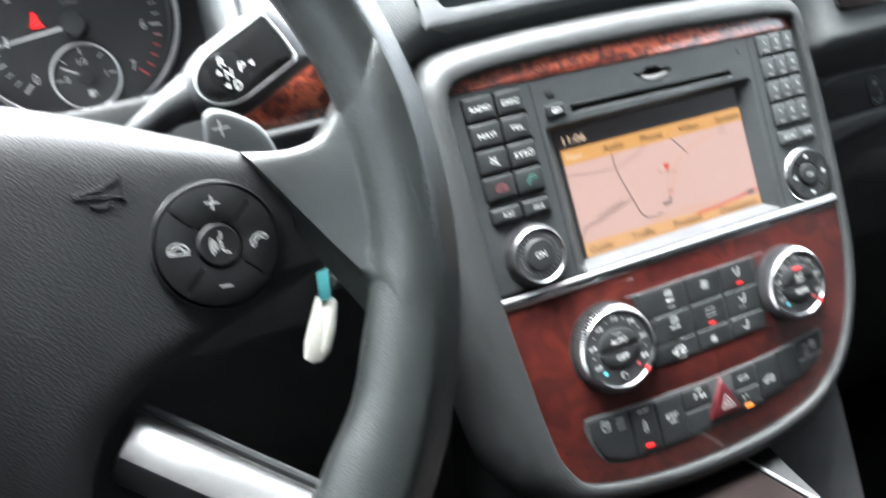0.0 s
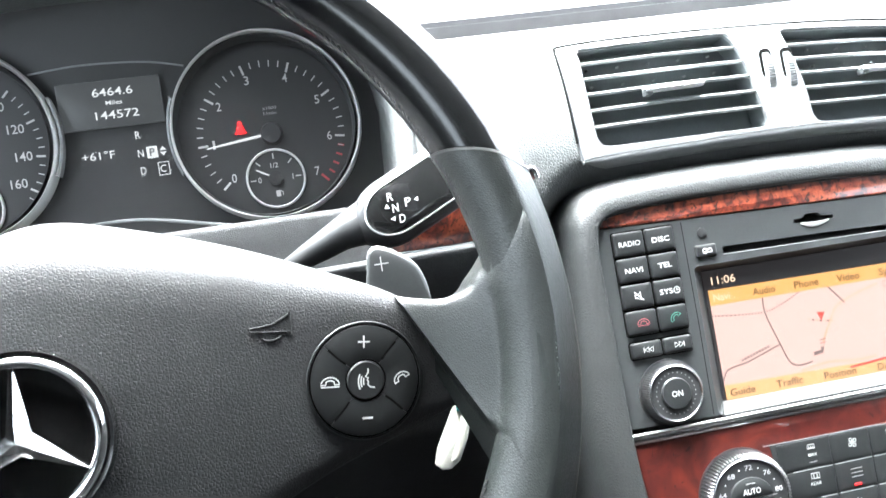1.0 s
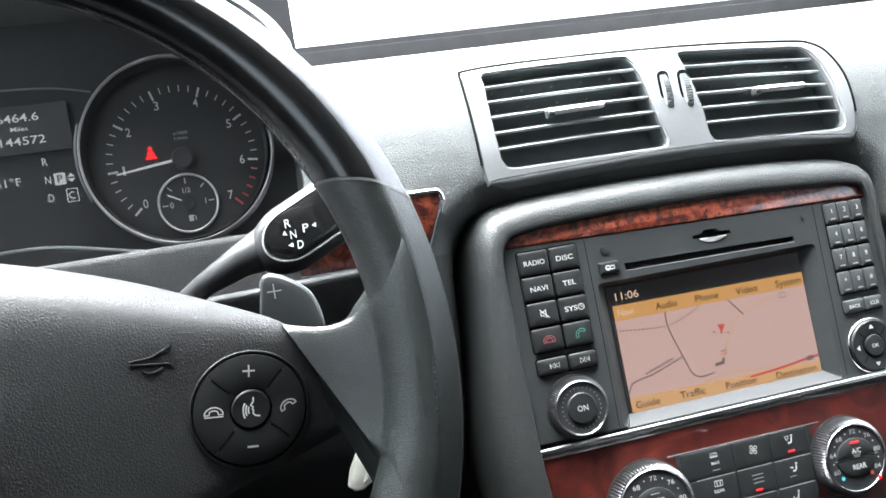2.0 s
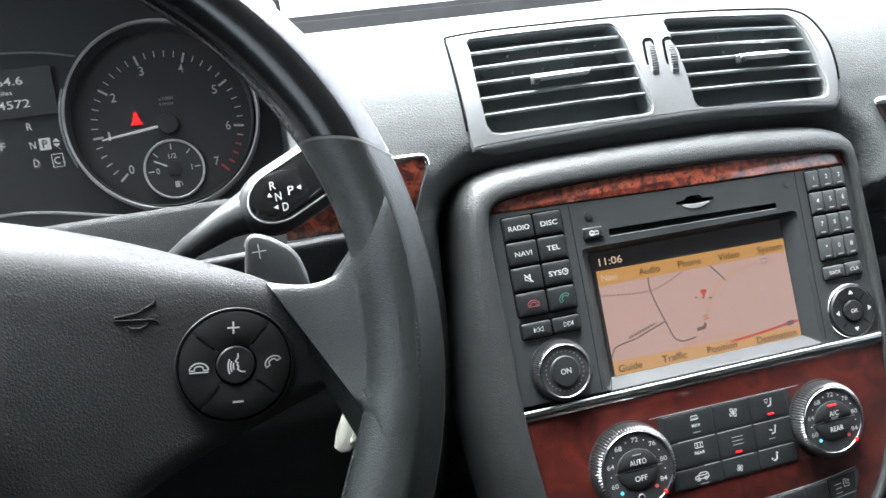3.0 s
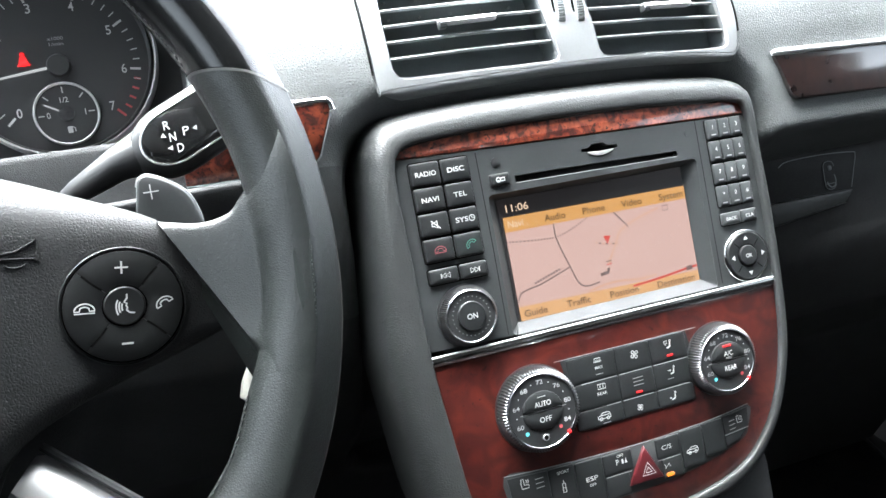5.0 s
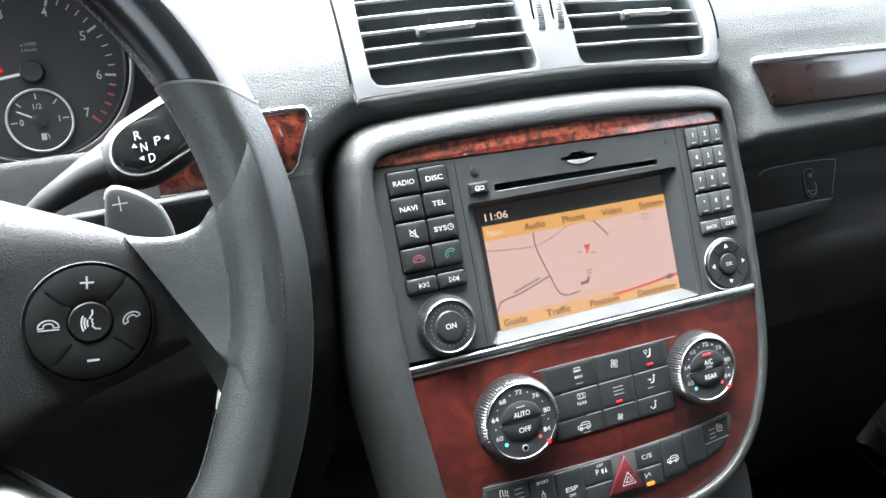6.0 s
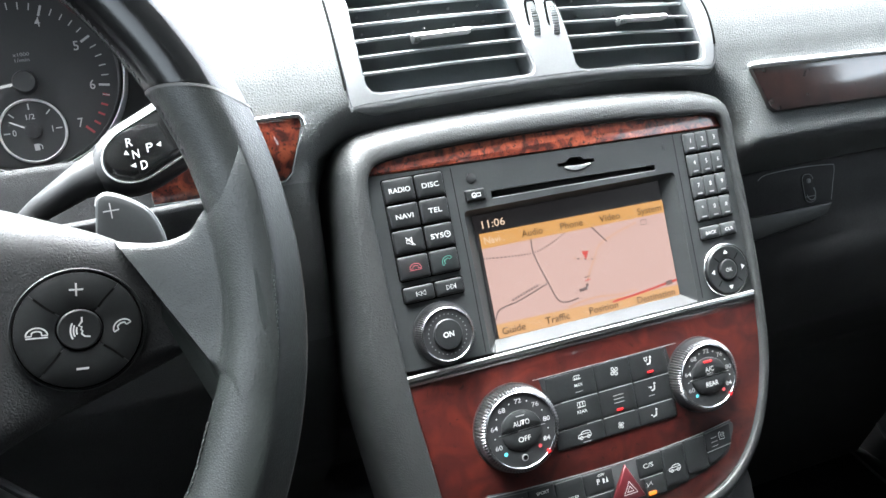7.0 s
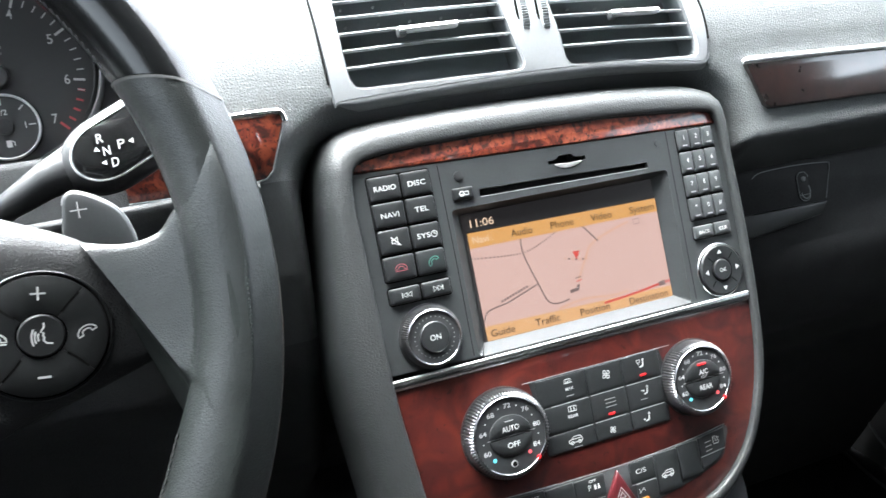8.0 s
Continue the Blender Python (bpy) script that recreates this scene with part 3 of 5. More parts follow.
part("road", stroke([spline([(-10, 23), (2, 25), (14, 25.4), (30, 23.6), (44, 24)], 5, False)], 1.3, SY - 0.06), LCD_PALE, screen)
part("road", stroke([spline([(8, 38), (10.6, 43), (16.8, 52.9), (22, 60), (35.4, 65.5), (54, 70.2)], 5, False)], 1.3, SY - 0.06), LCD_PALE, screen)
part("road", stroke([spline([(24, 19.6), (40, 20.6), (56, 22.0), (68, 23.4), (78, 24.2)], 5, False)], 1.5, SY - 0.12), LCD_RED, screen)
part("marker", fill([[(7.4, 58.4), (13.0, 57.8), (9.6, 52.4)]], SY - 0.14), LCD_RED, screen)
for i in range(7):
    part("street_name", stroke([[(0.6 + 2.6 * i, 55.0 - 0.9 * i + 0.06 * i * i), (2.2 + 2.6 * i, 54.6 - 0.9 * i + 0.06 * i * i)]], 1.0, SY - 0.1), LCD_LINE if i % 2 else LCD_PALE, screen)
part("marker", stroke([[(0.4, 32.4), (6.4, 33.0), (7.2, 36.0)]], 2.2, SY - 0.14), LCD_LINE, screen)
for z in (38.2, 40.4):
    part("marker", stroke([[(6.0, z), (10.6, z + 0.4)]], 0.6, SY - 0.14), LCD_RED if z < 40 else LCD_LINE, screen)
part("marker", stroke([[(57.6, 67.6), (62, 67.6), (62, 71), (57.6, 71), (57.6, 67.6)]], 0.6, SY - 0.14), LCD_LINE, screen)
part("marker", fill([[(68.6, 21.8), (73.6, 22.2), (73.6, 25.4), (68.6, 25)]], SY - 0.2), LCD_LINE, screen)
for k in range(10):
    part("street_name", stroke([[(-49.6 + 2.1 * k, 36.4 + 0.62 * k), (-48.2 + 2.1 * k, 36.8 + 0.62 * k)]], 1.5, SY - 0.14), LCD_LINE, screen)
for word, x, z, w in (("Audio", -26.3, 78.2, 15.6), ("Phone", 3.7, 78, 17.2), ("Video", 33.7, 77.6, 16.4), ("System", 66, 77.2, 19.6)):
    part("menu_word", letters(word, x, z, 4.5, SY - 0.35, w), LCD_TEXT, screen, smooth=0)
part("menu_word", letters("Navi .", -54, 78.6, 4.6, SY - 0.35, 14.5), LCD_LIGHT, screen, smooth=0)
for word, x, z, w in (("Guide", -52.4, 17.9, 17), ("Traffic", -19.8, 17.8, 18.4), ("Position", 16.1, 17.3, 22.6), ("Destination", 58.6, 16.6, 31)):
    part("menu_word", letters(word, x, z, 4.5, SY - 0.35, w), LCD_TEXT, screen, smooth=0)


def button(parent, name, outline, legend=None, proud=2.4, dome=0.5, material=None, ink=None, round_off=1.0):
    """A rounded key with its print; legend: a function that returns the print at depth y."""
    b = part(name, slab(outline, -proud, proud + 1.5, round_off, dome), material or RUBBER, parent, smooth=50)
    if legend:
        part("legend", legend(-proud - dome - 0.12), ink or WHITE, b, smooth=0)
    return b


def word(text, x, z, h, w=None, slant=0.0):
    return lambda y: letters(text, x, z, h, y, w, slant)


def lines(shape, x, z, s=1.0, w=0.5):
    return lambda y: stroke([[(x + px * s, z + pz * s) for px, pz in l] for l in shape], w * 1.0, y)


HANDSET = [arc(0, -2.6, 5.2, 165, 15, 12, 4.4) + [(5.2, -2.4), (2.5, -2.4), (2.3, -1.0)] + arc(0, -2.6, 3.2, 45, 135, 6, 2.6) + [(-2.3, -1.0), (-2.5, -2.4), (-5.2, -2.4), (-5.02, -1.46)]]
HANG = HANDSET + [[(-5.2, -3.6), (5.2, -3.6)]]
MUTE = [[(-2.5, -1), (-1, -1), (1, -2.6), (1, 2.6), (-1, 1), (-2.5, 1), (-2.5, -1)], [(-2.8, 2.8), (2.8, -2.8)]]
SKIP_R = [[(-3, -1.6), (0, 0), (-3, 1.6), (-3, -1.6)], [(0, -1.6), (3, 0), (0, 1.6), (0, -1.6)], [(3.3, -1.6), (3.3, 1.6)]]
SKIP_L = [[(-x, z) for x, z in l] for l in SKIP_R]


def turned(shape, deg):
    c, s = math.cos(radians(deg)), math.sin(radians(deg))
    return [[(x * c - z * s, x * s + z * c) for x, z in l] for l in shape]


rows = ((113, 128), (96.6, 111.8), (80.4, 95.4), (64, 79), (49.8, 59.6))
left_l = (word("RADIO", -114, 120.6, 3.1, 14), word("NAVI", -114, 104, 3.1, 11.5), lines(MUTE, -113.5, 87.8, 1.0, 0.6), lines(HANG, -113.5, 72.4, 0.75, 0.36), lines(SKIP_L, -113, 54.7, 0.95, 0.5))
right_l = (word("DISC", -93.5, 120.6, 3.1, 11.5), word("TEL", -93.5, 104.4, 3.1, 9), word("SYS", -95.5, 88, 3.1, 8.6), lines(turned(HANDSET, 35), -93, 72.4, 0.75, 0.38), lines(SKIP_R, -93, 54.7, 0.95, 0.5))
for k, (z0, z1) in enumerate(rows):
    button(head, "button", rrect(-124, -104, z0, z1, 1.6, 3), left_l[k], ink=REDPRINT if k == 3 else None)
    b = button(head, "button", rrect(-102.8, -84, z0, z1, 1.6, 3), right_l[k], ink=GREEN if k == 3 else None)
    if k == 2:
        part("legend", stroke([arc(-88.6, 88, 1.9, 0, 360, 14), [(-88.6, 89.3), (-88.6, 88), (-87.4, 88)]], 0.45, -3.02), WHITE, b)
part("button_well", fill([rrect(-124.8, -83.2, 63.2, 128.8, 2, 3), rrect(-124.8, -83.2, 49, 60.4, 2, 3)], -0.12), GROOVE, head)
# eject key, light sensor, card slot and disc slot
button(head, "eject_button", rrect(-71, -57, 105, 113, 1.2, 3), lines([arc(-1.2, 0, 1.5, 0, 360, 10), [(0.6, 1), (3.2, 1), (3.2, -1), (0.6, -1)], [(-2.6, -0.9), (-0.5, -0.4)]], -64, 109, 1.0, 0.7), proud=1.6, dome=0.3)
part("light_sensor", lathe(-64.5, 120.5, [(3.2, 0.2), (3.2, -0.5), (2.6, -0.7), (0.1, -0.8)], 24), KNOBFACE, head)
part("light_sensor", lathe(84, 119, [(2.2, 0.2), (2.2, -0.4), (0.1, -0.5)], 20), BLACK, head)
part("disc_slot_lip", tube([(-52.5, 0.2, 105.0), (73, 0.2, 103.4)], 0.32, 8), SATIN, head, "thin grey lower lip of the disc slot")
part("card_slot_lip", slab(spline([(3.4, 117.0), (13, 116.6), (23.6, 116.6), (19, 114.4), (13, 113.5), (7.5, 114.4)], 4), -0.7, 1.2, 0.4), RINGS, head, "silver finger dip of the card slot")


def knurled(parent, name, cx, cz, r, tall, ring, n=168):
    """A ribbed rotary knob with a chrome front ring and a black front face."""
    k = part(name, lathe(cx, cz, [(r + 0.8, 1.0), (r + 0.8, -1.0), (r, -1.2), (r - 0.6, -tall + 2.0), (r - 1.6, -tall + 0.6), (r - 2.4, -tall), (ring - 0.2, -tall), (ring - 0.3, -tall + 1.0)], n, 1.3, (2, 3, 4, 5)), KNURL, parent, "ribbed dark silver rim", smooth=20)
    part("chrome_ring", ringbar(cx, cz, ring - 1.0, ring, -tall + 1.2, -tall - 0.5), CHROME, k)
    part("knob_face", lathe(cx, cz, [(ring - 0.8, -tall + 0.6), (0.1, -tall + 0.2)], 60), KNOBFACE, k)
    return k


knob = knurled(head, "volume_knob", -103, 26.6, 19.5, 9, 17.0)
part("push_button", lathe(-103, 26.6, [(9.6, -8), (9.6, -9.6), (9.0, -10.2), (0.1, -10.6)], 40), RUBBER, knob)
part("legend", letters("ON", -103, 26.6, 3.4, -10.8, 7), WHITE, knob)
part("legend", fill([disc(-103 + 12.6 * math.cos(a * math.pi / 14), 26.6 + 12.6 * math.sin(a * math.pi / 14), 0.38, 6) for a in range(28)], -8.95), DIM, knob)

# number pad
for r, (z0, z1) in enumerate(((111, 125), (94.6, 109.6), (78.4, 93.2), (61.6, 77))):
    for c in range(3):
        x = 99.4 + 10.1 * c
        b = button(head, "number_button", rrect(x + 0.2, x + 9.9, z0, z1, 1.2, 3), word("123456789*0#"[r * 3 + c], x + 5, (z0 + z1) / 2 + 1.6, 3.0), proud=2.0, material=NUMBER_KEY)
        part("legend", fill([[(x + 3, z0 + 2.6), (x + 7, z0 + 2.6), (x + 7, z0 + 3.5), (x + 3, z0 + 3.5)]], -2.62), DIM, b)
button(head, "back_button", rrect(99.4, 115.6, 48.2, 57.2, 1.2, 3), word("BACK", 107.3, 52.6, 2.4, 9), proud=2.0, material=NUMBER_KEY)
button(head, "clear_button", rrect(116.2, 130, 48.2, 57.2, 1.2, 3), word("CLR", 123, 52.6, 2.4, 7), proud=2.0, material=NUMBER_KEY)
part("button_well", fill([rrect(98.8, 130.6, 61, 125.6, 2, 3), rrect(98.8, 130.6, 47.6, 57.8, 2, 3)], -0.12), GROOVE, head)
rocker = part("direction_pad", lathe(115.3, 24, [(17.6, 1), (17.6, -2.0), (16.6, -3.2), (8.6, -2.6), (8.2, -1.6), (0.1, -1.6)], 60), RUBBER, head)
part("chrome_ring", ringbar(115.3, 24, 17.4, 19.2, 0.6, -2.0), CHROME, rocker)
part("groove", stroke([[(115.3 + q * math.cos(radians(a)), 24 + q * math.sin(radians(a))) for q in (9.4, 14.6)] for a in (45, 135, 225, 315)], 0.7, -3.35), GROOVE, rocker)
part("ok_button", lathe(115.3, 24, [(7.4, -1.5), (7.4, -3.4), (6.8, -3.9), (0.1, -4.1)], 36), RUBBER, rocker)
part("legend", letters("OK", 115.3, 24, 2.6, -4.25, 5.6), WHITE, rocker)
for a in range(4):
    c, s = math.cos(a * math.pi / 2), math.sin(a * math.pi / 2)
    part("legend", fill([[(115.3 + 14.4 * c, 24 + 14.4 * s), (115.3 + 11.6 * c - 1.9 * s, 24 + 11.6 * s + 1.9 * c), (115.3 + 11.6 * c + 1.9 * s, 24 + 11.6 * s - 1.9 * c)]], -3.4), WHITE, rocker)

# ---- veneer of the stack ----
veneer = thing("wood_veneer_panel", (0, 10, -60), "glossy reddish burl wood veneer panel of the centre stack", "trim")
low_out = cut(STACK, None, -1.6, 0, 0)
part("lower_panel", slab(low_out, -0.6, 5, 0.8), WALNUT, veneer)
top_out = cut(STACK, 129.2, None, 0, 0, tilt=-0.024)
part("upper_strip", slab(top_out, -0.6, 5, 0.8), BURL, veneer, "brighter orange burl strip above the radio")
edge = [p for p in STACK if p[1] > 136.5]
edge.sort()
part("upper_bead", tube([(x, -1.4, z - 0.4) for x, z in edge], 0.8, 8), CHROME, veneer, "thin chrome bead")
bar = thing("chrome_strip", (0, 2, 2), "polished chrome strip between radio and wood panel", "trim")
part("strip", rings([[(x, y, z) for x in (-132.6, -60, 0, 60, 134.4)] for y, z in ((2, -1.4), (-1.6, -1.2), (-2.6, 0.4), (-2.6, 2.6), (-1.6, 4.6), (2, 4.8))], closed=False), POLISHED, bar)

# Pale bead added in place of the highlight on the strip's upper edge.
part("upper_highlight", tube([(-132.4, -1.9, 4.4), (0, -1.9, 4.4), (134.2, -1.9, 4.4)], 0.75, 10), RINGS, bar, "highlight of the upper edge, modelled as a pale bead")

# ---- climate panel ----
climate = thing("climate_control_panel", (0, 10, -70), "black climate control panel with two knobs and buttons", "climate control")
for cx, size, texts in ((-67.7, 28.4, ("AUTO", "OFF")), (77.4, 26.0, ("A/C", "REAR"))):
    cz, T = -43.8, 11
    knob = knurled(climate, "temperature_knob", cx, cz, size, T, size - 3.8)
    up = part("push_button", slab(arc(cx, cz + 0.35, 14.4, 2, 178, 20, 12.6), -T - 0.8, 3, 0.7, 1.0), RUBBER, knob)
    dn = part("push_button", slab(arc(cx, cz - 0.35, 14.4, 182, 358, 20, 12.6), -T - 0.4, 3, 0.7, 0.8), RUBBER, knob)
    part("divider_or_highlight", stroke([[(cx - 16, cz), (cx + 17, cz)]], 0.4, -T - 0.15), DIM, knob)
    part("legend", letters(texts[0], cx, cz + 5.0, 3.3, -T - 2.1, 11.5 if cx < 0 else 7), WHITE, up)
    part("legend", letters(texts[1], cx + 0.5, cz - 5.4, 3.3, -T - 1.7, 8.6 if cx < 0 else 10), WHITE, dn)
    if cx > 0:
        part("legend", letters("REST", cx, cz + 1.8, 1.6, -T - 2.0, 5), DIM, up)
        part("indicator", slab(rrect(cx - 3.5, cx + 3.5, cz + 9.6, cz + 11, 0.5, 2), -T - 1.9, 0.6, 0.2), RED_LED, up)
    else:
        part("legend", stroke([[(cx - 3, cz + 9.6), (cx + 3, cz + 9.6)]], 0.5, -T - 1.9), DIM, up)
        part("legend", lathe(cx - 1, cz - 17.6, [(2.2, -T), (2.2, -T - 0.6), (1.6, -T - 0.6), (1.5, -T)], 16), DIM, knob)
        part("sensor_hole", fill([disc(cx - 1, cz - 17.6, 1.6, 16)], -T - 0.75), GROOVE, knob)
    for i, num in enumerate(("60", "64", "68", "72", "76", "80", "84")):
        a = radians(203 - 38.8 * i)
        part("legend", letters(num, cx + 0.66 * size * math.cos(a), cz + 0.66 * size * math.sin(a), 2.9, -T - 0.1, 4.8), DIM if cx > 0 else GREYPRINT, knob)
        if i < 6:
            a -= radians(19.4)
            part("legend", fill([disc(cx + 0.66 * size * math.cos(a), cz + 0.66 * size * math.sin(a), 0.5, 8)], -T - 0.1), WHITE, knob)
    part("legend", fill([disc(cx - 0.47 * size, cz - 0.44 * size, 1.3, 14)], -T - 0.12), BLUE_DOT, knob)
    part("legend", fill([disc(cx + 0.38 * size, cz - 0.46 * size, 1.3, 14)], -T - 0.12), RED_DIM, knob)
    part("pointer", slab(rrect(cx + 0.52 * size, cx + 0.52 * size + 2.4, cz - 0.67 * size, cz - 0.67 * size + 2.6, 0.6, 2), -T - 0.9, 1, 0.3), RED_LED, knob, "glowing red pointer")

CAR = [spline([(-5, -1.5), (-4.8, 0.4), (-2.6, 0.9), (-1.2, 2.4), (3.6, 2.4), (5, 0.6), (5, -1.5)], 3, False), [(-5, -1.5), (5, -1.5)], arc(-2.6, -1.6, 1.1, 0, 360, 10), arc(2.9, -1.6, 1.1, 0, 360, 10), [(-2.4, 0.8), (4.4, 0.8)]]
FAN = [[(q * math.cos(a + e), q * math.sin(a + e)) for q, e in ((0.4, 0.0), (2.0, -0.55), (3.1, -0.35), (3.3, 0.1), (2.6, 0.42), (1.2, 0.35), (0.4, 0.0))] for a in (0.6, 2.17, 3.74, 5.31)]
SCREENHEAT = [[(-3, 0.6), (-2.2, 3), (2.2, 3), (3, 0.6), (-3, 0.6)], [(-1.6, 0), (-1.6, 2)], [(0, 0), (0, 2)], [(1.6, 0), (1.6, 2)]]
REARHEAT = [[(-3, 0), (-3, 3.4), (3, 3.4), (3, 0), (-3, 0)], [(-1.2, 0.6), (-1.2, 2.8)], [(1.2, 0.6), (1.2, 2.8)]]
SITTER = [arc(1.9, 3.0, 0.6, 0, 360, 8), [(1.5, 1.9), (1.9, 1.8), (1.5, -1.0), (0.9, -1.6), (0.7, -1.2), (1.5, 1.9)], [(0.8, -1.7), (-1.4, -2.0), (-1.6, -1.6), (0.6, -1.1)]]
WARM_FACE = SITTER + [[(-3.4, 3.2), (-0.6, 3.4), (-1.0, 1.4), (-2.8, 1.2), (-3.4, 3.2)], [(-2.0, 0.8), (-2.0, 0.1)]]
WARM_CHEST = SITTER + [[(-3.4, 1.2), (-0.8, 0.6)], [(-1.8, 1.4), (-0.8, 0.6), (-2.0, 0.1)]]
WARM_FEET = SITTER + [[(-3.2, -0.2), (-1.8, -0.6)], [(-2.4, 0.2), (-1.8, -0.6), (-2.8, -0.9)]]
SEAT = [[(-2, 3.6), (-0.6, 3.6), (-0.4, 0), (2.6, -0.4), (2.4, -2.2), (-2, -2.2), (-2.4, 1), (-2, 3.6)], [(0.8, 0.8), (1.4, 2), (0.9, 3)], [(2, 0.6), (2.6, 1.8), (2.1, 2.8)]]
cols, rws = ((-41, -4.8), (-4.4, 22.8), (23.2, 52.4)), ((-36.3, -18.4), (-54.4, -36.8), (-67.4, -54.9))
shape = {(0, 0): (SCREENHEAT, -18.2, -24.4), (0, 1): (FAN, 10.5, -25.4), (0, 2): (WARM_FACE, 37.9, -25.2), (1, 0): (REARHEAT, -18.4, -42.6), (1, 2): (WARM_CHEST, 37.5, -43.6), (2, 0): (CAR, -20.2, -61.3), (2, 1): (FAN, 8, -62.2), (2, 2): (WARM_FEET, 35.2, -61.4)}
for r in range(3):
    for c in range(3):
        (x0, x1), (z0, z1) = cols[c], rws[r]
        got = shape.get((r, c))
        button(climate, "climate_button", rrect(x0, x1, z0, z1, 0.8, 2), lines(got[0], got[1], got[2], 0.7 if got[0] is FAN and r == 2 else 0.95, 0.5) if got else None, proud=1.5, dome=0.25, round_off=0.3)
part("legend", letters("MAX", -17.8, -27.8, 2.0, -2.0, 6), WHITE, climate)
part("legend", letters("REAR", -18.7, -45.7, 2.0, -2.0, 7.4), WHITE, climate)
part("legend", stroke([[(6, -41.6 - 2.5 * i), (14, -41.6 - 2.5 * i)] for i in range(3)] + [[(-20.8, -32.3), (-15.4, -32.3)], [(33, -48.4), (38, -48.4)], [(-22, -66), (-16, -66)]], 0.45, -2.0), DIM, climate)
for x, z in ((38, -32.2), (9.5, -51.5)):
    part("indicator", slab(rrect(x - 2.5, x + 2.5, z - 0.7, z + 0.7, 0.6, 2), -2.2, 0.7, 0.2), RED_LED, climate, "glowing red indicator")
part("panel", slab([(-45, -17.2), (54, -17.8), (56, -30), (53.4, -67.2), (-40, -67.2), (-42, -40)], -0.9, 2, 0.3), RUBBER, climate)
# Pale strokes paint the highlights on the bevels between button rows.
part("divider_or_highlight", stroke([[(-50, -17), (62, -17.7)], [(-33, -36.5), (-5.6, -36.5)], [(-3.6, -36.5), (22, -36.5)], [(24, -36.6), (51.5, -36.6)], [(-17, -54.7), (-6, -54.7)], [(-3.6, -54.7), (20, -54.6)], [(24, -54.6), (50, -54.5)]], 0.5, -1.95), FIN, climate)

# ---- switch row ----
switches = thing("switch_row", (0, 8, -100), "black row of dashboard switches under the climate panel", "switch panel")
row_out = spline([(-99, -83), (-66, -85), (0, -87.6), (60, -85.6), (94.6, -82), (93, -96), (84, -106), (40, -116), (-20, -119.5), (-75, -117.5), (-93, -110)], 4)
part("panel", slab(row_out, -0.9, 3, 0.5), BLACK, switches)
# Painted highlight along the top of the switch row.
part("top_highlight", stroke([spline([(-99, -82.2), (-66, -84.4), (0, -86.6), (60, -84.8), (94.6, -81.2)], 6, False)], 0.6, -1.4), FIN, switches)
button(switches, "seat_heating_switch", [(-97.4, -84.4), (-68.6, -86.2), (-68.6, -116.4), (-78, -115.6), (-91, -109.4), (-96, -98)], lines(SEAT, -86, -90.8, 1.1, 0.6), proud=1.9, dome=0.3, round_off=0.4)
part("legend", stroke([[(-78.6, -89 - 3 * i), (-72.6, -89 - 3 * i)] for i in range(3)], 0.5, -3.0), DIM, switches)
b = button(switches, "damping_switch", rrect(-68, -49, -117.6, -86.4, 1, 2), lines([[(0, 4), (0, 2)], [(-1, 2), (1, 2), (1, -1), (-1, -1), (-1, 2)], [(-1, -1), (-1.2, -4), (1.2, -4), (1, -1)]], -58.6, -99.4, 1.0, 0.6), proud=1.9, dome=0.3, round_off=0.4)
part("legend", letters("SPORT", -58, -89.6, 2.0, -2.9, 9), WHITE, b)
part("indicator", slab(rrect(-61.6, -55.6, -113.4, -111.6, 0.7, 2), -3.0, 0.7, 0.2), RED_LED, b)
b = button(switches, "stability_switch", rrect(-48.4, -28, -118.4, -87.4, 1, 2), word("ESP", -37.6, -100, 3.0, 9), proud=1.9, dome=0.3, round_off=0.4)
part("legend", letters("OFF", -38, -104, 1.8, -2.9, 5), WHITE, b)
b = button(switches, "parking_aid_switch", rrect(-27.4, -5, -102.2, -88, 1, 2), word("P", -17, -94.4, 3.6), proud=1.9, dome=0.3, round_off=0.4)
part("legend", letters("OFF", -14.6, -90.2, 1.8, -2.9, 5), WHITE, b)
part("legend", fill([[(-14, -96), (-12.6, -96), (-12.6, -93), (-14, -93)], [(-11.6, -96), (-9.8, -96), (-10.7, -92.2)]], -2.9), WHITE, b)
button(switches, "blank_switch", rrect(-27.4, -9, -118.4, -103.4, 1, 2), proud=1.7, dome=0.3, round_off=0.4)
h = part("hazard_button", slab([(4.8, -88.6), (-10.6, -113), (16.6, -113.4)], -3.4, 5, 1.2, 0.8), HAZARD, switches, "dark red triangular hazard warning button", smooth=60)
part("legend", stroke([[(4.4, -99.7), (-0.8, -108.2), (9.6, -108.2), (4.4, -99.7)], [(4.4, -103), (2, -106.6), (6.8, -106.6), (4.4, -103)]], 0.7, -4.5), WHITE, h)
button(switches, "mode_switch", rrect(14.4, 33.6, -101.6, -87.4, 1, 2), word("C/S", 22.3, -94, 3.0, 8), proud=1.9, dome=0.3, round_off=0.4)
b = button(switches, "tow_away_switch", rrect(17.6, 33.6, -116.4, -102.6, 1, 2), lines([[(-2, -1.5), (2, 1.5)], [(-2, 1.5), (-1, -1.5)], [(1, 1.5), (2.5, -1)]], 20.6, -107, 1, 0.5), proud=1.9, dome=0.3, round_off=0.4, ink=DIM)
part("indicator", slab(rrect(18.6, 24.8, -114.4, -111.8, 1, 2), -3.2, 0.8, 0.3), AMBER_LED, b, "glowing amber indicator")
button(switches, "ride_height_switch", rrect(34.4, 52.4, -113.4, -86.8, 1, 2), lines(CAR, 42.4, -101.6, 0.9, 0.5), proud=1.9, dome=0.3, round_off=0.4)
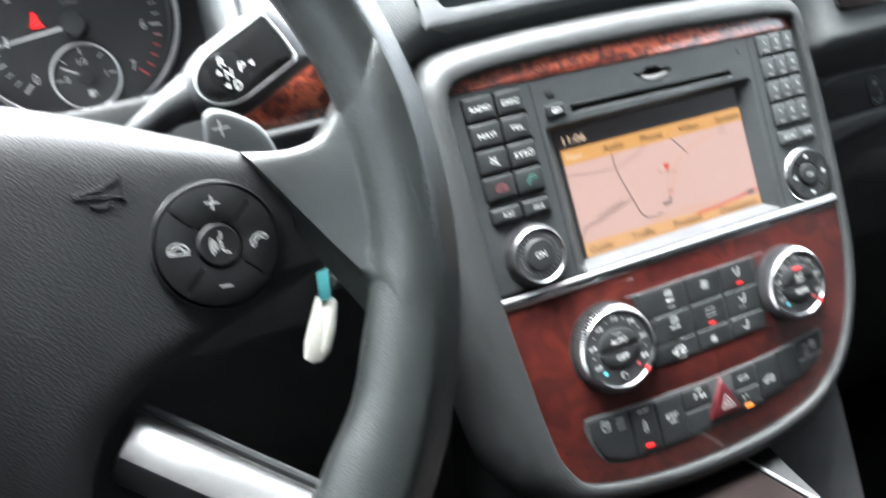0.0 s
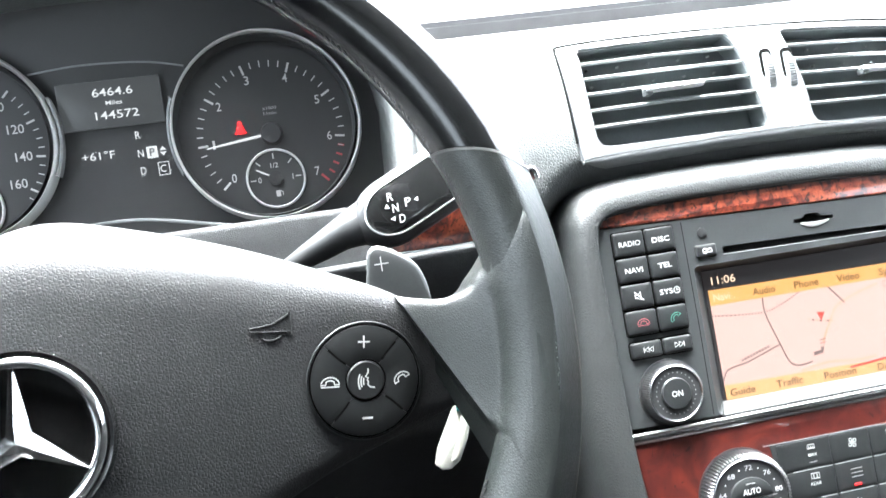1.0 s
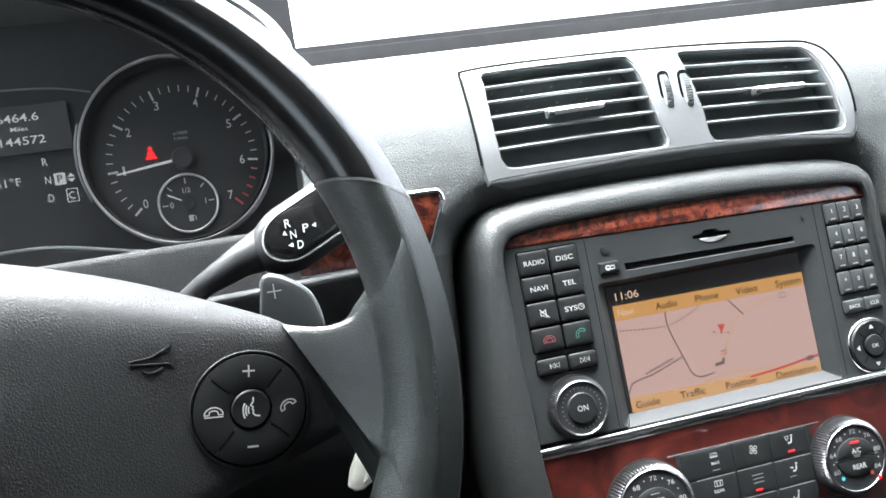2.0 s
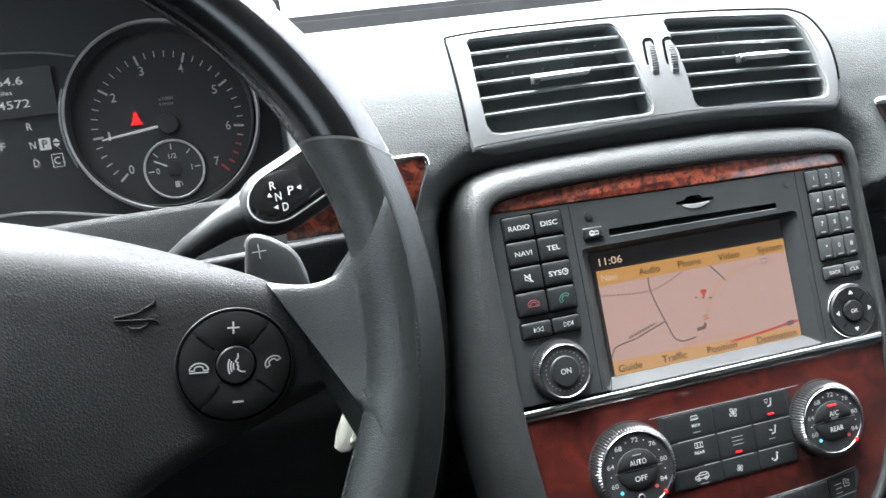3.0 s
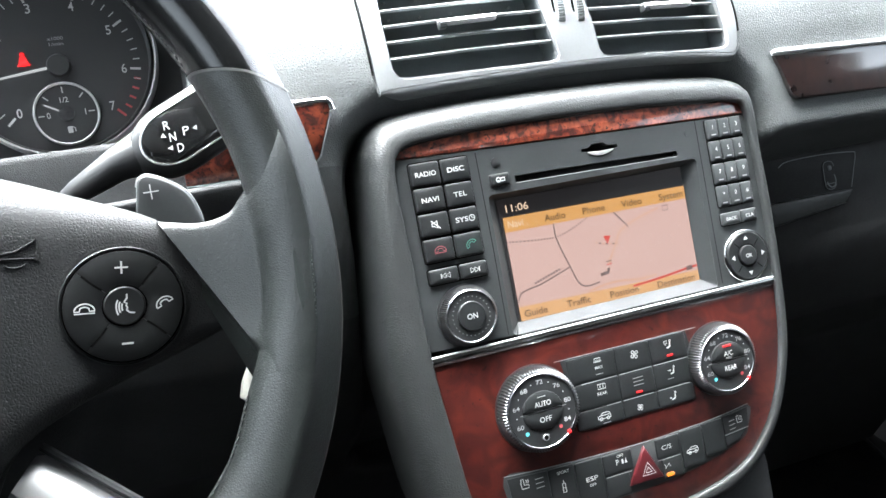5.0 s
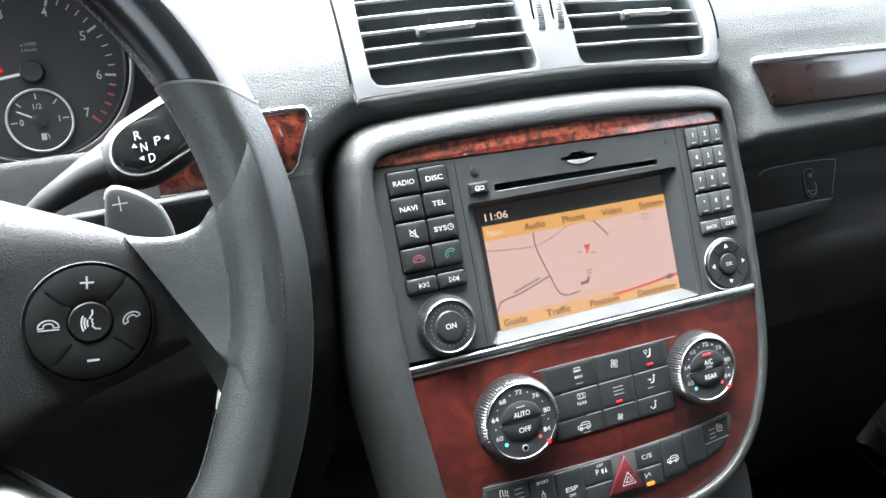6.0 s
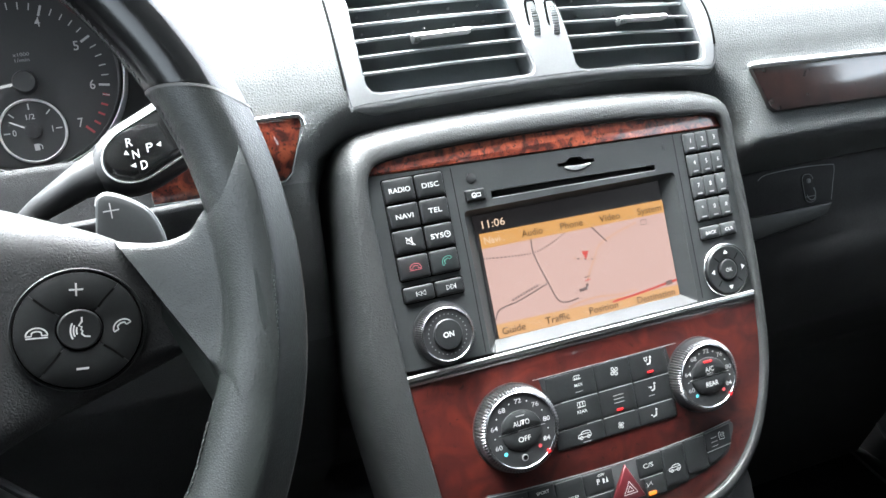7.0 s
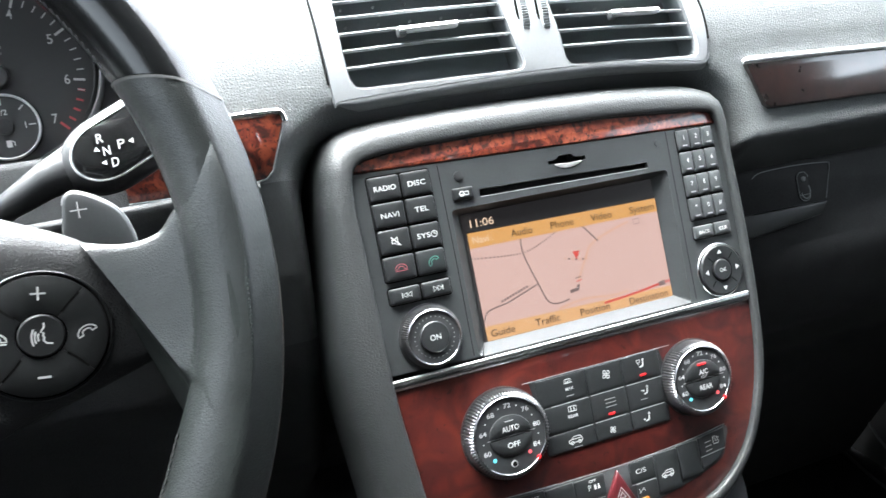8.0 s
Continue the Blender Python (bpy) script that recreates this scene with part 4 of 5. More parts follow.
button(switches, "blank_switch", rrect(53, 70.4, -109.6, -86, 1, 2), proud=1.9, dome=0.3, round_off=0.4)
button(switches, "seat_heating_switch", [(71, -85.6), (93, -83.2), (92, -96.6), (71, -98.4)], lines(SEAT, 84.4, -90.2, 0.9, 0.5), proud=1.9, dome=0.3, round_off=0.4)
button(switches, "blank_switch", [(71, -99), (91.4, -97.4), (83, -104.6), (71, -107.4)], proud=1.7, dome=0.2, round_off=0.4)
# Bevel highlights between the switches, painted as pale strokes.
for line in ([(-26.6, -102.8), (-7, -103)], [(14, -102.1), (32.6, -102)], [(71, -98.8), (91.4, -97.2)]):
    part("divider_or_highlight", stroke([line], 0.5, -2.0), FIN, switches)
part("legend", stroke([[(75, -89.5 - 3 * i), (80, -89 - 3 * i)] for i in range(3)], 0.5, -3.0), DIM, switches)

# ---- centre air vents ----
housing = thing("vent_housing", (0, 20, 215), "satin dark grey housing of the two centre air vents", "trim")
HOLE1 = [(-119, 243), (-119.4, 248), (-117, 250.2), (-90, 250.6), (-50, 250.6), (-20, 250.3), (-14.6, 249.4), (-11.6, 245), (-8.8, 236), (-7.6, 222), (-6.4, 204), (-4.0, 190), (-3.6, 186.4), (-5.4, 183.4), (-9.6, 182.6), (-50, 183), (-112, 183.4), (-117.4, 184.6), (-120.4, 189.4), (-121, 205), (-120.6, 225)]
HOLE2 = [(25.4, 243.6), (25.2, 246.8), (28, 247.9), (60, 245.6), (112, 240.8), (119.6, 239.8), (124.4, 236), (129.4, 225.6), (131.8, 210), (133, 190), (133.3, 181), (131.6, 177.6), (127.4, 176.4), (90, 178), (36, 180.8), (31.4, 182), (28.8, 186), (28, 205), (26.8, 225)]


def vent_y(z):
    return 2.0 + 0.0051 * max(0, z - 185) ** 1.93


bm = bmesh.new()
loops = []
for o in (VENT_FRAME, HOLE1, HOLE2):
    vs = [bm.verts.new((x, 0, z)) for x, z in o]
    loops += [bm.edges.new((vs[i], vs[(i + 1) % len(vs)])) for i in range(len(vs))]
bmesh.ops.triangle_fill(bm, use_beauty=True, use_dissolve=False, edges=loops)
back = bmesh.ops.extrude_face_region(bm, geom=bm.faces[:])
moved = [v for v in back["geom"] if isinstance(v, bmesh.types.BMVert)]
bmesh.ops.translate(bm, vec=(0, 30, 0), verts=moved)
for v in bm.verts:
    v.co.y += vent_y(v.co.z)
bmesh.ops.recalc_face_normals(bm, faces=bm.faces)
rim_edges = [e for e in bm.edges if len(e.link_faces) == 2 and e.calc_face_angle(0) > 1.0 and max(v.co.y for v in e.verts) < 26]
bmesh.ops.bevel(bm, geom=rim_edges, offset=1.3, segments=3, affect="EDGES")
part("housing_face", bm, SATIN, housing, smooth=40)
seam = [p for p in VENT_FRAME if p[1] > 184]
start = max(range(len(seam)), key=lambda k: math.dist(seam[k], seam[k - 1]))
part("gap", tube([(x, vent_y(z) + 0.3, z) for x, z in seam[start:] + seam[:start]], 0.75, 8), GROOVE, housing)
# its lower edge rolls back into the hollow above the stack
edge_z = sorted((x, z, 0.6 + 6 * smoothstep(-134, -118, x) * (1 - 0.3 * smoothstep(90, 140, x))) for x, z in VENT_FRAME if z < 181 and x < 142.6)
roll = []
for k in range(9):
    th = radians(-4 + 11 * k)
    roll.append([(x, 1.6 + q * (1 - math.cos(th)), z + 0.3 - q * math.sin(th)) for x, z, q in edge_z])
part("lower_lip", rings(roll, closed=False), SATIN, housing, smooth=80)
for hole, x0, x1 in ((HOLE1, (-120, -120.4), (-10.4, -4.4)), (HOLE2, (26.2, 29.4), (126.4, 133))):
    v = thing("air_vent", ((x0[0] + x1[0]) / 2, 20, 213), "black centre air vent with light-edged horizontal slats", "air vent", group="centre air vents")
    part("duct", rings([[(x, vent_y(z) + y, z) for x, z in inset(hole, i)] for i, y in ((-0.5, 2), (0.5, 8), (1.5, 19))], cap_last=True), DUCT, v, smooth=40)
    for k in range(5):
        t = k / 4
        za = (240.6 - 11.05 * k) if hole is HOLE1 else (237.4 - 10.8 * k)
        zb = (240.2 - 11.0 * k) if hole is HOLE1 else (230.6 - 10.4 * k)
        xa, xb = x0[0] + (x0[1] - x0[0]) * t, x1[0] + (x1[1] - x1[0]) * t
        ya, yb = vent_y(za) + 4.5, vent_y(zb) + 4.5
        sec = ((0, -1.0), (-1.2, -0.5), (-1.5, 0.4), (-0.6, 0.9), (5, 2.6), (10, 4.2), (10, 3.2), (5, 1.4))
        bm = rings([[(x, y + dy, z + dz) for dy, dz in sec] for x, y, z in ((xa, ya, za), ((xa + xb) / 2, (ya + yb) / 2 - 1.2, (za + zb) / 2 + 0.4), (xb, yb, zb))], cap_first=True, cap_last=True)
        s = part("slat", bm, FIN, v, smooth=30)
        part("edge", tube([(x, y - 1.3, z + 0.2) for x, y, z in ((xa + 0.4, ya, za), ((xa + xb) / 2, (ya + yb) / 2 - 1.2, (za + zb) / 2 + 0.4), (xb - 0.4, yb, zb))], 0.45, 8), SATIN, s, "light grey front edge")
    for k in range(5 if hole is HOLE1 else 4):
        for row in (0, 1):
            x, zz = (-112 + 21.6 * k, 238 - 12.6 * row) if hole is HOLE1 else (46 + 21.6 * k, 233.6 - 12 * row - 1.4 * k)
            part("pin", lathe(x, zz, [(0.7, vent_y(zz) + 14), (0.7, vent_y(zz) + 11), (0.1, vent_y(zz) + 10.6)], 8), SATIN, v)
    hx = (-83.5, -44) if hole is HOLE1 else (69.5, 107.5)
    hz = (216, 216.3) if hole is HOLE1 else (212, 210.6)
    bm = rings([[(x, vent_y(215) + dy, (hz[0] if k < 2 else hz[1]) + dz) for dy, dz in ((3, -1.4), (-3, -1.8), (-4.4, 0), (-3, 2.0), (3, 2.4))] for k, x in enumerate((hx[0], hx[0] + 2, hx[1] - 2, hx[1]))], cap_first=True, cap_last=True)
    part("handle", bm, RINGS, v, "bright satin chrome sliding handle")
    grip = hx[0] + 2
    part("handle", slab(rrect(grip - 2.4, grip + 2.6, hz[0] - 3.6, hz[0] + 1.4, 0.8, 2), vent_y(215) - 3.4, 6, 0.6), BLACK, v)
for x, z, lean in ((4.5, 218.4, -0.02), (19.2, 217.4, -0.02)):
    wheel = thing("vent_thumbwheel", (x, 2, z), "ribbed grey thumbwheel between the air vents", "thumbwheel", group="vent thumbwheels")
    slot = [(px + lean * (pz - z), pz) for px, pz in rrect(x - 4.2, x + 4.2, z - 16.5, z + 16, 3.6, 4)]
    part("slot", slab(slot, vent_y(z) - 0.4, 1, 0.3), GROOVE, wheel)
    loops = []
    for i in range(41):
        a = radians(-62 + 124 * i / 40)
        zz = z + 16.2 * math.sin(a)
        yy = vent_y(z) + 5.5 - 10.5 * math.cos(a) * (1.0 if i % 2 else 0.87)
        xc = x + lean * (zz - z)
        loops.append([(xc - 2.9, yy + 4, zz), (xc - 2.6, yy + 0.6, zz), (xc - 1.8, yy, zz), (xc + 1.8, yy, zz), (xc + 2.6, yy + 0.6, zz), (xc + 2.9, yy + 4, zz)])
    part("wheel", rings(loops, closed=False), FIN, wheel, smooth=12)


# ---- wood trims of the dashboard ----
def trim(name, outline, y, label, material=BURL, depth=8, tip=0.0, roll=0.0, from_z=0.0):
    t = thing(name, (outline[0][0], y, outline[0][1]), label, "trim")
    bm = slab(outline, y, depth, 1.2, 0)
    if roll:
        for k in range(8):
            bmesh.ops.bisect_plane(bm, geom=bm.verts[:] + bm.edges[:] + bm.faces[:], plane_co=(0, 0, from_z - 3 * k), plane_no=(0, 0, 1))
    for v in bm.verts:
        v.co.y += tip * (v.co.z - outline[0][1]) + roll * max(0.0, from_z - v.co.z) ** 2
    part("veneer", bm, material, t)
    return t


left_trim = trim("wood_trim", [(-258, 137), (-246, 136.4), (-225, 136.6), (-190, 137.5), (-181, 139), (-176.5, 143), (-166.6, 169), (-166.4, 173), (-168, 174), (-240, 173.5), (-258, 158)], 3.4, "glossy orange burl trim beside the steering column", BURL, 9, -0.17, 0.010, 158)
bead = spline([(-236, 3, 174.8), (-200, 3, 175.5), (-172, 3, 175.5), (-166.5, 3, 174), (-165.2, 3.2, 169)], 5, False)
part("bead", tube([(x, -2.6, z) for x, _, z in bead], 1.9, 10), CHROME, left_trim, "chrome bead along the upper edge")
gap = [(171, 165.6), (173.4, 157.6), (182, 133.2), (187, 129.6), (280, 127.2), (430, 122), (430, 150), (300, 150)]
part("edge_line", tube([(x, y, z) for x, y, z in ((-165.6, -1.4, 168), (-171, 0.6, 156), (-176, 4.6, 142.6), (-180.6, 7.0, 138.4), (-190, 7.6, 136.8), (-225, 8.0, 136), (-258, 8.0, 136.6))], 0.55, 8), SATIN, left_trim, "thin satin lower edge")
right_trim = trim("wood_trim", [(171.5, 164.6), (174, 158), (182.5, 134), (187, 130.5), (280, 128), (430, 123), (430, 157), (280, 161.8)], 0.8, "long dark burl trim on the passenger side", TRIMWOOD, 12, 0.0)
part("bead", tube([(169.4, 1.5, 166.2), (172, 0.6, 166.8), (200, 0.6, 166.2), (280, 0.6, 163.6), (430, 0.6, 158)], [1.6, 2.4, 2.5, 2.5, 2.5], 12), RINGS, right_trim, "chrome bead along the upper edge")

part("gap", slab(inset(gap, 0.5), 3.6, 8, 0.4), DARK, right_trim)

knee = thing("knee_panel", (-300, 8, 136), "black knee panel below the orange wood trim", "trim")
part("panel", rings([[(x, y, z - 2.6 + 0.02 * (x + 250)) for x in (-380, -300, -250, -200, -186)] for y, z in ((14, 138.6), (4, 138.2), (0.5, 137), (-0.6, 135), (1, 132), (6, 122), (20, 104), (40, 84))], closed=False), LOWER, knee, smooth=60)

# ---- glove box under the passenger's trim ----
glove = thing("glove_box", (260, 60, 60), "black closed glove box with a lock and latch", "glove box")
bm = slab(rrect(168, 520, -60, 90, 14, 6), 46, 14, 5)
for k in range(6):
    bmesh.ops.bisect_plane(bm, geom=bm.verts[:] + bm.edges[:] + bm.faces[:], plane_co=(0, 0, 38 - 16 * k), plane_no=(0, 0, 1))
for v in bm.verts:
    v.co.y += 0.006 * max(0.0, 44 - v.co.z) ** 2
part("lid", bm, DARK, glove, smooth=50)
part("rim_line", stroke([spline([(196, 81), (206, 84.6), (240, 85), (271, 82.8), (275, 80), (271, 68), (266, 54)], 6, False)], 0.7, 45.4), FIN, glove)
latch = part("latch", slab(rrect(239, 251, 55, 79, 5, 4), 45.2, 4, 0.6), DARK, glove, "black oval latch with a lock")
part("lock", lathe(245.4, 73, [(2, 45), (2, 44), (1.5, 43.6), (0.1, 43.6)], 20), SATIN, latch)
part("latch_rim", stroke([rrect(239.4, 250.6, 55.4, 78.6, 4.8, 5) + [(239.4, 60.2)]], 0.5, 44.9), FIN, latch)
part("grip_edge", stroke([arc(244.6, 63, 4.5, 190, 400, 10, 6)], 0.9, 43.2), FIN, latch)
shelf = thing("storage_ledge", (200, 40, 46), "dark ledge under the glove box edge", "trim")
part("ledge", slab([(160, 35), (184, 35.6), (250, 42.6), (259, 52.6), (160, 54)], 36, 14, 2.5), RUBBER, shelf)

# ---- tunnel and lower console ----
tunnel = thing("centre_console", (10, 60, -200), "black lower centre console with wood lid", "console")
part("body", rings([flat(rrect(-118 - d, 122 + d, -330, -110, 30, 6), y) for d, y in ((0, 25), (6, 40), (12, 80), (14, 200))], cap_first=True), LOWER, tunnel, smooth=50)
deck = []
for y in (60, 20, -40, -100, -160):
    z = -157.3 - 0.207 * (20 - y)
    deck.append([(-112, y, z - 90), (-112, y, z - 8), (-104, y, z - 2), (-90, y, z), (18, y, z), (21.4, y, z - 1), (22, y, z - 4), (22, y, z - 90)])
part("lid", rings(deck, cap_first=True, cap_last=True), LIDWOOD, tunnel, "dark reddish wood lid")
part("lid_edge", tube([(23.6, 24, -156.4), (23.8, -40, -169.6), (23.8, -160, -194.4)], 1.4, 10), SATIN, tunnel, "thin satin silver edge of the lid")
part("flank", rings([[(25, y, z), (25 + 0.4 * w, y, z + 2.4 * w / 20), (25 + w, y, z + 2), (27 + w, y, z - 8), (27 + w, y, z - 70), (25, y, z - 70)] for y, w, z in ((60, 30, -149), (20, 19, -155.5), (-12, 10, -164), (-44, 2, -172))], cap_first=True, cap_last=True), PODFACE, tunnel, "grey plastic flank", smooth=50)

# ---- sill beside the passenger's footwell ----
sill = thing("door_sill", (760, 500, -400), "black sill trim beside the passenger's footwell", "trim", "structure")
INVERSE = PANEL.inverted()
for name, path, r in (("sill_edge", ((0.793, 0.50, 0.19), (0.792, 0.465, 0.135), (0.79, 0.44, 0.108), (0.788, 0.41, 0.084), (0.786, 0.375, 0.062), (0.784, 0.32, 0.045), (0.782, 0.2, 0.04)), 2.2), ("carpet_edge", ((0.774, 0.48, 0.022), (0.768, 0.43, 0.019), (0.758, 0.37, 0.016), (0.752, 0.30, 0.015)), 2.4)):
    part(name, tube(spline([tuple(INVERSE @ Vector(p) * 1000) for p in path], 5, False), r, 10), MIDDLE if name == "carpet_edge" else SATIN, sill)

# ---- instrument cluster ----
cluster = thing("instrument_cluster", (-425, 112, 245), "black instrument cluster with chrome-ringed dials, lit", "instrument cluster")
CT = 0.10


def dial_y(z):
    return 108 - CT * (z - 230) * 1.4


bm = bmesh.new()
gx = [-640 + 10 * i for i in range(42)]
gz = [150 + 10 * i for i in range(21)]
g = [[bm.verts.new((x, dial_y(z) + 3, z)) for x in gx] for z in gz]
for a, b in zip(g, g[1:]):
    for i in range(len(gx) - 1):
        bm.faces.new((a[i], a[i + 1], b[i + 1], b[i]))
part("back_panel", bm, DIAL, cluster)


def tilted(bm):
    for v in bm.verts:
        v.co.y += dial_y(v.co.z) - 108
    return bm


def ticks(cx, cz, r0, r1, angles, w):
    return stroke([[(cx + r0 * math.cos(radians(a)), cz + r0 * math.sin(radians(a))), (cx + r1 * math.cos(radians(a)), cz + r1 * math.sin(radians(a)))] for a in angles], w, 107.2)


for cx, cz, rx, rz, tach in ((-322.2, 239.95, -323.9, 244.8, True), (-531, 250, -529.7, 255.4, False)):
    d = part("dial", tilted(lathe(cx, cz, [(63, 109), (0.1, 107.6)], 64)), DIAL, cluster)
    part("chrome_ring", tilted(ringbar(rx, rz, 63.4, 66.4, 108, 94, 96)), RINGS, d)
    part("cowl", tilted(rings([[(rx - 1.3 + r * math.cos(2 * math.pi * i / 96), y, rz + r * math.sin(2 * math.pi * i / 96)) for i in range(96)] for r, y in ((61, 108), (62, 97), (62.8, 96))])), DARK, d)
    if tach:
        big = [221.9 - 38.3 * i for i in range(8)]
        small = [221.9 - 7.66 * i for i in range(36) if i % 5]
        for a in big[:7]:
            part("tick", tilted(ticks(cx, cz, 45, 52, [a], 1.5)), WHITE, d)
        part("scale", tilted(ticks(cx, cz, 47.5, 52, [a for a in small if a > -20], 0.7)), WHITE, d)
        part("scale", tilted(ticks(cx, cz, 45, 52, [-46.2], 1.6)), RED_DIM, d, "red end of the scale")
        part("scale", tilted(ticks(cx, cz, 47.5, 52, [a for a in small if a < -12], 1.4)), RED_DIM, d, "red end of the scale")
        for i, a in enumerate(big):
            part("numeral", tilted(letters(str(i), cx + 41 * math.cos(radians(a)), cz + 41 * math.sin(radians(a)), 6.0, 107.2, 3.4 if i != 1 else 1.6)), WHITE, d)
        part("numeral", tilted(letters("x1000", cx + 1, cz + 18.6, 2.2, 107.2, 10)), DIM, d)
        part("numeral", tilted(letters("1/min", cx + 1, cz + 15.0, 2.2, 107.2, 9)), DIM, d)
        part("hub", tilted(lathe(cx, cz, [(7.6, 108), (7.6, 103), (6.6, 101.4), (0.1, 101.2)], 36)), DIAL, d)
        a = radians(187)
        part("needle", tilted(rings([[(cx + r * math.cos(a) - w * math.sin(a) * s, y, cz + r * math.sin(a) + w * math.cos(a) * s) for s, y in ((-1, 103.4), (0, 102.6), (1, 103.4))] for r, w in ((-3, 1.0), (25, 0.9), (46, 0.6))], closed=False)), CLUSTER_TEXT, d, "white needle near idle speed")
        bx, bz = -343.4, 246.4
        q = 0.74
        part("warning_light", tilted(fill([spline([(bx - 3.6 * q, bz - 4.5 * q), (bx + 3.6 * q, bz - 4.5 * q), (bx + 2.8 * q, bz + q), (bx + 1.6 * q, bz + 3 * q), (bx - 1.6 * q, bz + 3 * q), (bx - 2.8 * q, bz + q)], 3), disc(bx, bz + 5 * q, 2.0 * q, 12), [(bx - 6 * q, bz - 4.5 * q), (bx - 3.6 * q, bz - 5.4 * q), (bx - 3.4 * q, bz - 2.4 * q)], [(bx + 3.6 * q, bz - 5.4 * q), (bx + 6 * q, bz - 4.5 * q), (bx + 3.4 * q, bz - 2.4 * q)]], 106.8)), RED_LED, d, "glowing red seat belt light")
        fx, fz = cx - 1.5, cz - 31.4
        f = part("fuel_dial", tilted(lathe(fx, fz, [(20, 107.4), (19.6, 106.6), (0.1, 106.6)], 48)), DIAL, d)
        part("chrome_ring", tilted(ringbar(fx, fz, 19.6, 21.2, 107.4, 104.8, 64)), RINGS, f)
        ft = [[(fx + r * math.cos(radians(a)), fz + r * math.sin(radians(a))) for r in (14, 18)] for a in (180, 135, 90, 45, 0)]
        part("scale", tilted(stroke(ft, 0.8, 106.2)), WHITE, f)
        part("numeral", tilted(letters("0", fx - 11.5, fz, 4, 106.2)), WHITE, f)
        part("numeral", tilted(letters("1", fx + 12, fz, 4, 106.2)), WHITE, f)
        part("numeral", tilted(letters("1/2", fx, fz + 9.4, 3.4, 106.2, 5.4)), WHITE, f)
        part("symbol", tilted(fill([rrect(fx - 1.4, fx + 1.8, fz - 13, fz - 8.6, 0.4, 2)], 106.2)), WHITE, f)
        part("symbol", tilted(stroke([[(fx + 1.8, fz - 9), (fx + 3.4, fz - 10), (fx + 3.4, fz - 12.4)]], 0.6, 106.2)), WHITE, f)
        a = radians(151)
        part("needle", tilted(stroke([[(fx, fz), (fx + 15 * math.cos(a), fz + 15 * math.sin(a))]], 1.0, 105.4)), CLUSTER_TEXT, f)
        part("hub", tilted(lathe(fx, fz, [(5, 107), (5, 104.6), (0.1, 104)], 24)), DARK, f)
    else:
        for i, num in enumerate(("100", "120", "140", "160")):
            a = 46 - 26 * i
            part("numeral", tilted(letters(num, cx + 42 * math.cos(radians(a)), cz + 42 * math.sin(radians(a)), 6, 107.2, 11)), WHITE, d)
        part("scale", tilted(ticks(cx, cz, 50, 56, [46 - 26 * i for i in range(4)], 1.4)), WHITE, d)
        part("scale", tilted(ticks(cx, cz, 52, 56, [46 - 26 * i / 4 for i in range(14) if i % 4], 0.7)), WHITE, d)
        part("fuel_dial", tilted(ringbar(cx + 3, cz - 36, 19.6, 21.2, 107.4, 104.8, 64)), RINGS, d)
for wx, wz, w0 in ((-322.5, 245, 158), (-529.6, 255.4, -24)):
    part("ring_wing", tilted(rings([[(wx + r * math.cos(radians(a)), y, wz + r * math.sin(radians(a))) for r, y in ((66, 100), (68, 96), (69.5, 97), (69.5, 104))] for a in range(w0, w0 + 46, 3)], closed=False)), SATIN, cluster, "satin wing beside the dial ring")
lcd = part("display", tilted(slab(rrect(-462, -393, 258, 290, 1, 2), 106.4, 2, 0.2)), CLUSTER_LCD, cluster, "dim grey trip display")
part("display_text", tilted(letters("6464.6", -425, 282, 5.4, 106, 27)), CLUSTER_TEXT, lcd)
part("display_text", tilted(letters("Miles", -425, 274.6, 3, 106, 11)), CLUSTER_TEXT, lcd)
part("display_text", tilted(letters("144572", -424, 266.4, 5.4, 106, 29)), CLUSTER_TEXT, lcd)
for text, x, z, w in (("+61°F", -441, 239.4, 22), ("R", -413, 250.4, 3.6), ("N", -413, 237.8, 3.8), ("D", -413, 225.6, 3.6)):
    part("display_text", tilted(letters(text, x, z, 5.2, 106, w)), CLUSTER_TEXT, cluster)
part("gear_box", tilted(fill([rrect(-409, -401.5, 233.6, 241.8, 0.5, 2), [(-400.4, 238.2), (-395.4, 238.2), (-397.9, 241)], [(-400.4, 237.2), (-397.9, 234.4), (-395.4, 237.2)]], 106)), CLUSTER_TEXT, cluster)
part("display_text", tilted(letters("P", -405.2, 237.7, 5.2, 105.8, 3.4)), DIAL, cluster)
part("display_text", tilted(stroke([[(-402.6, 221.2), (-395.4, 221.2), (-395.4, 230), (-402.6, 230), (-402.6, 221.2)], arc(-399, 225.6, 2.2, 50, 310, 8)], 0.8, 106)), CLUSTER_TEXT, cluster)
part("upper_line", tube(spline([(-475, 88, 296), (-440, 86, 298), (-400, 86, 296), (-374, 88, 291)], 6, False), 0.7, 6), SATIN, cluster)
part("lower_line", tube(spline([(-470, 96, 190), (-420, 92, 190), (-370, 90, 180), (-330, 92, 171)], 6, False), 1.2, 6), SATIN, cluster)
hood = thing("instrument_hood", (-425, 60, 300), "dark grained hood over the instruments", "trim", "structure")
arch = spline([(-246, 165), (-243, 200), (-243, 240), (-249, 275), (-265, 305), (-300, 330), (-350, 342), (-425, 346), (-500, 342), (-560, 328), (-600, 300), (-615, 240), (-618, 165)], 6, False)
loops = []
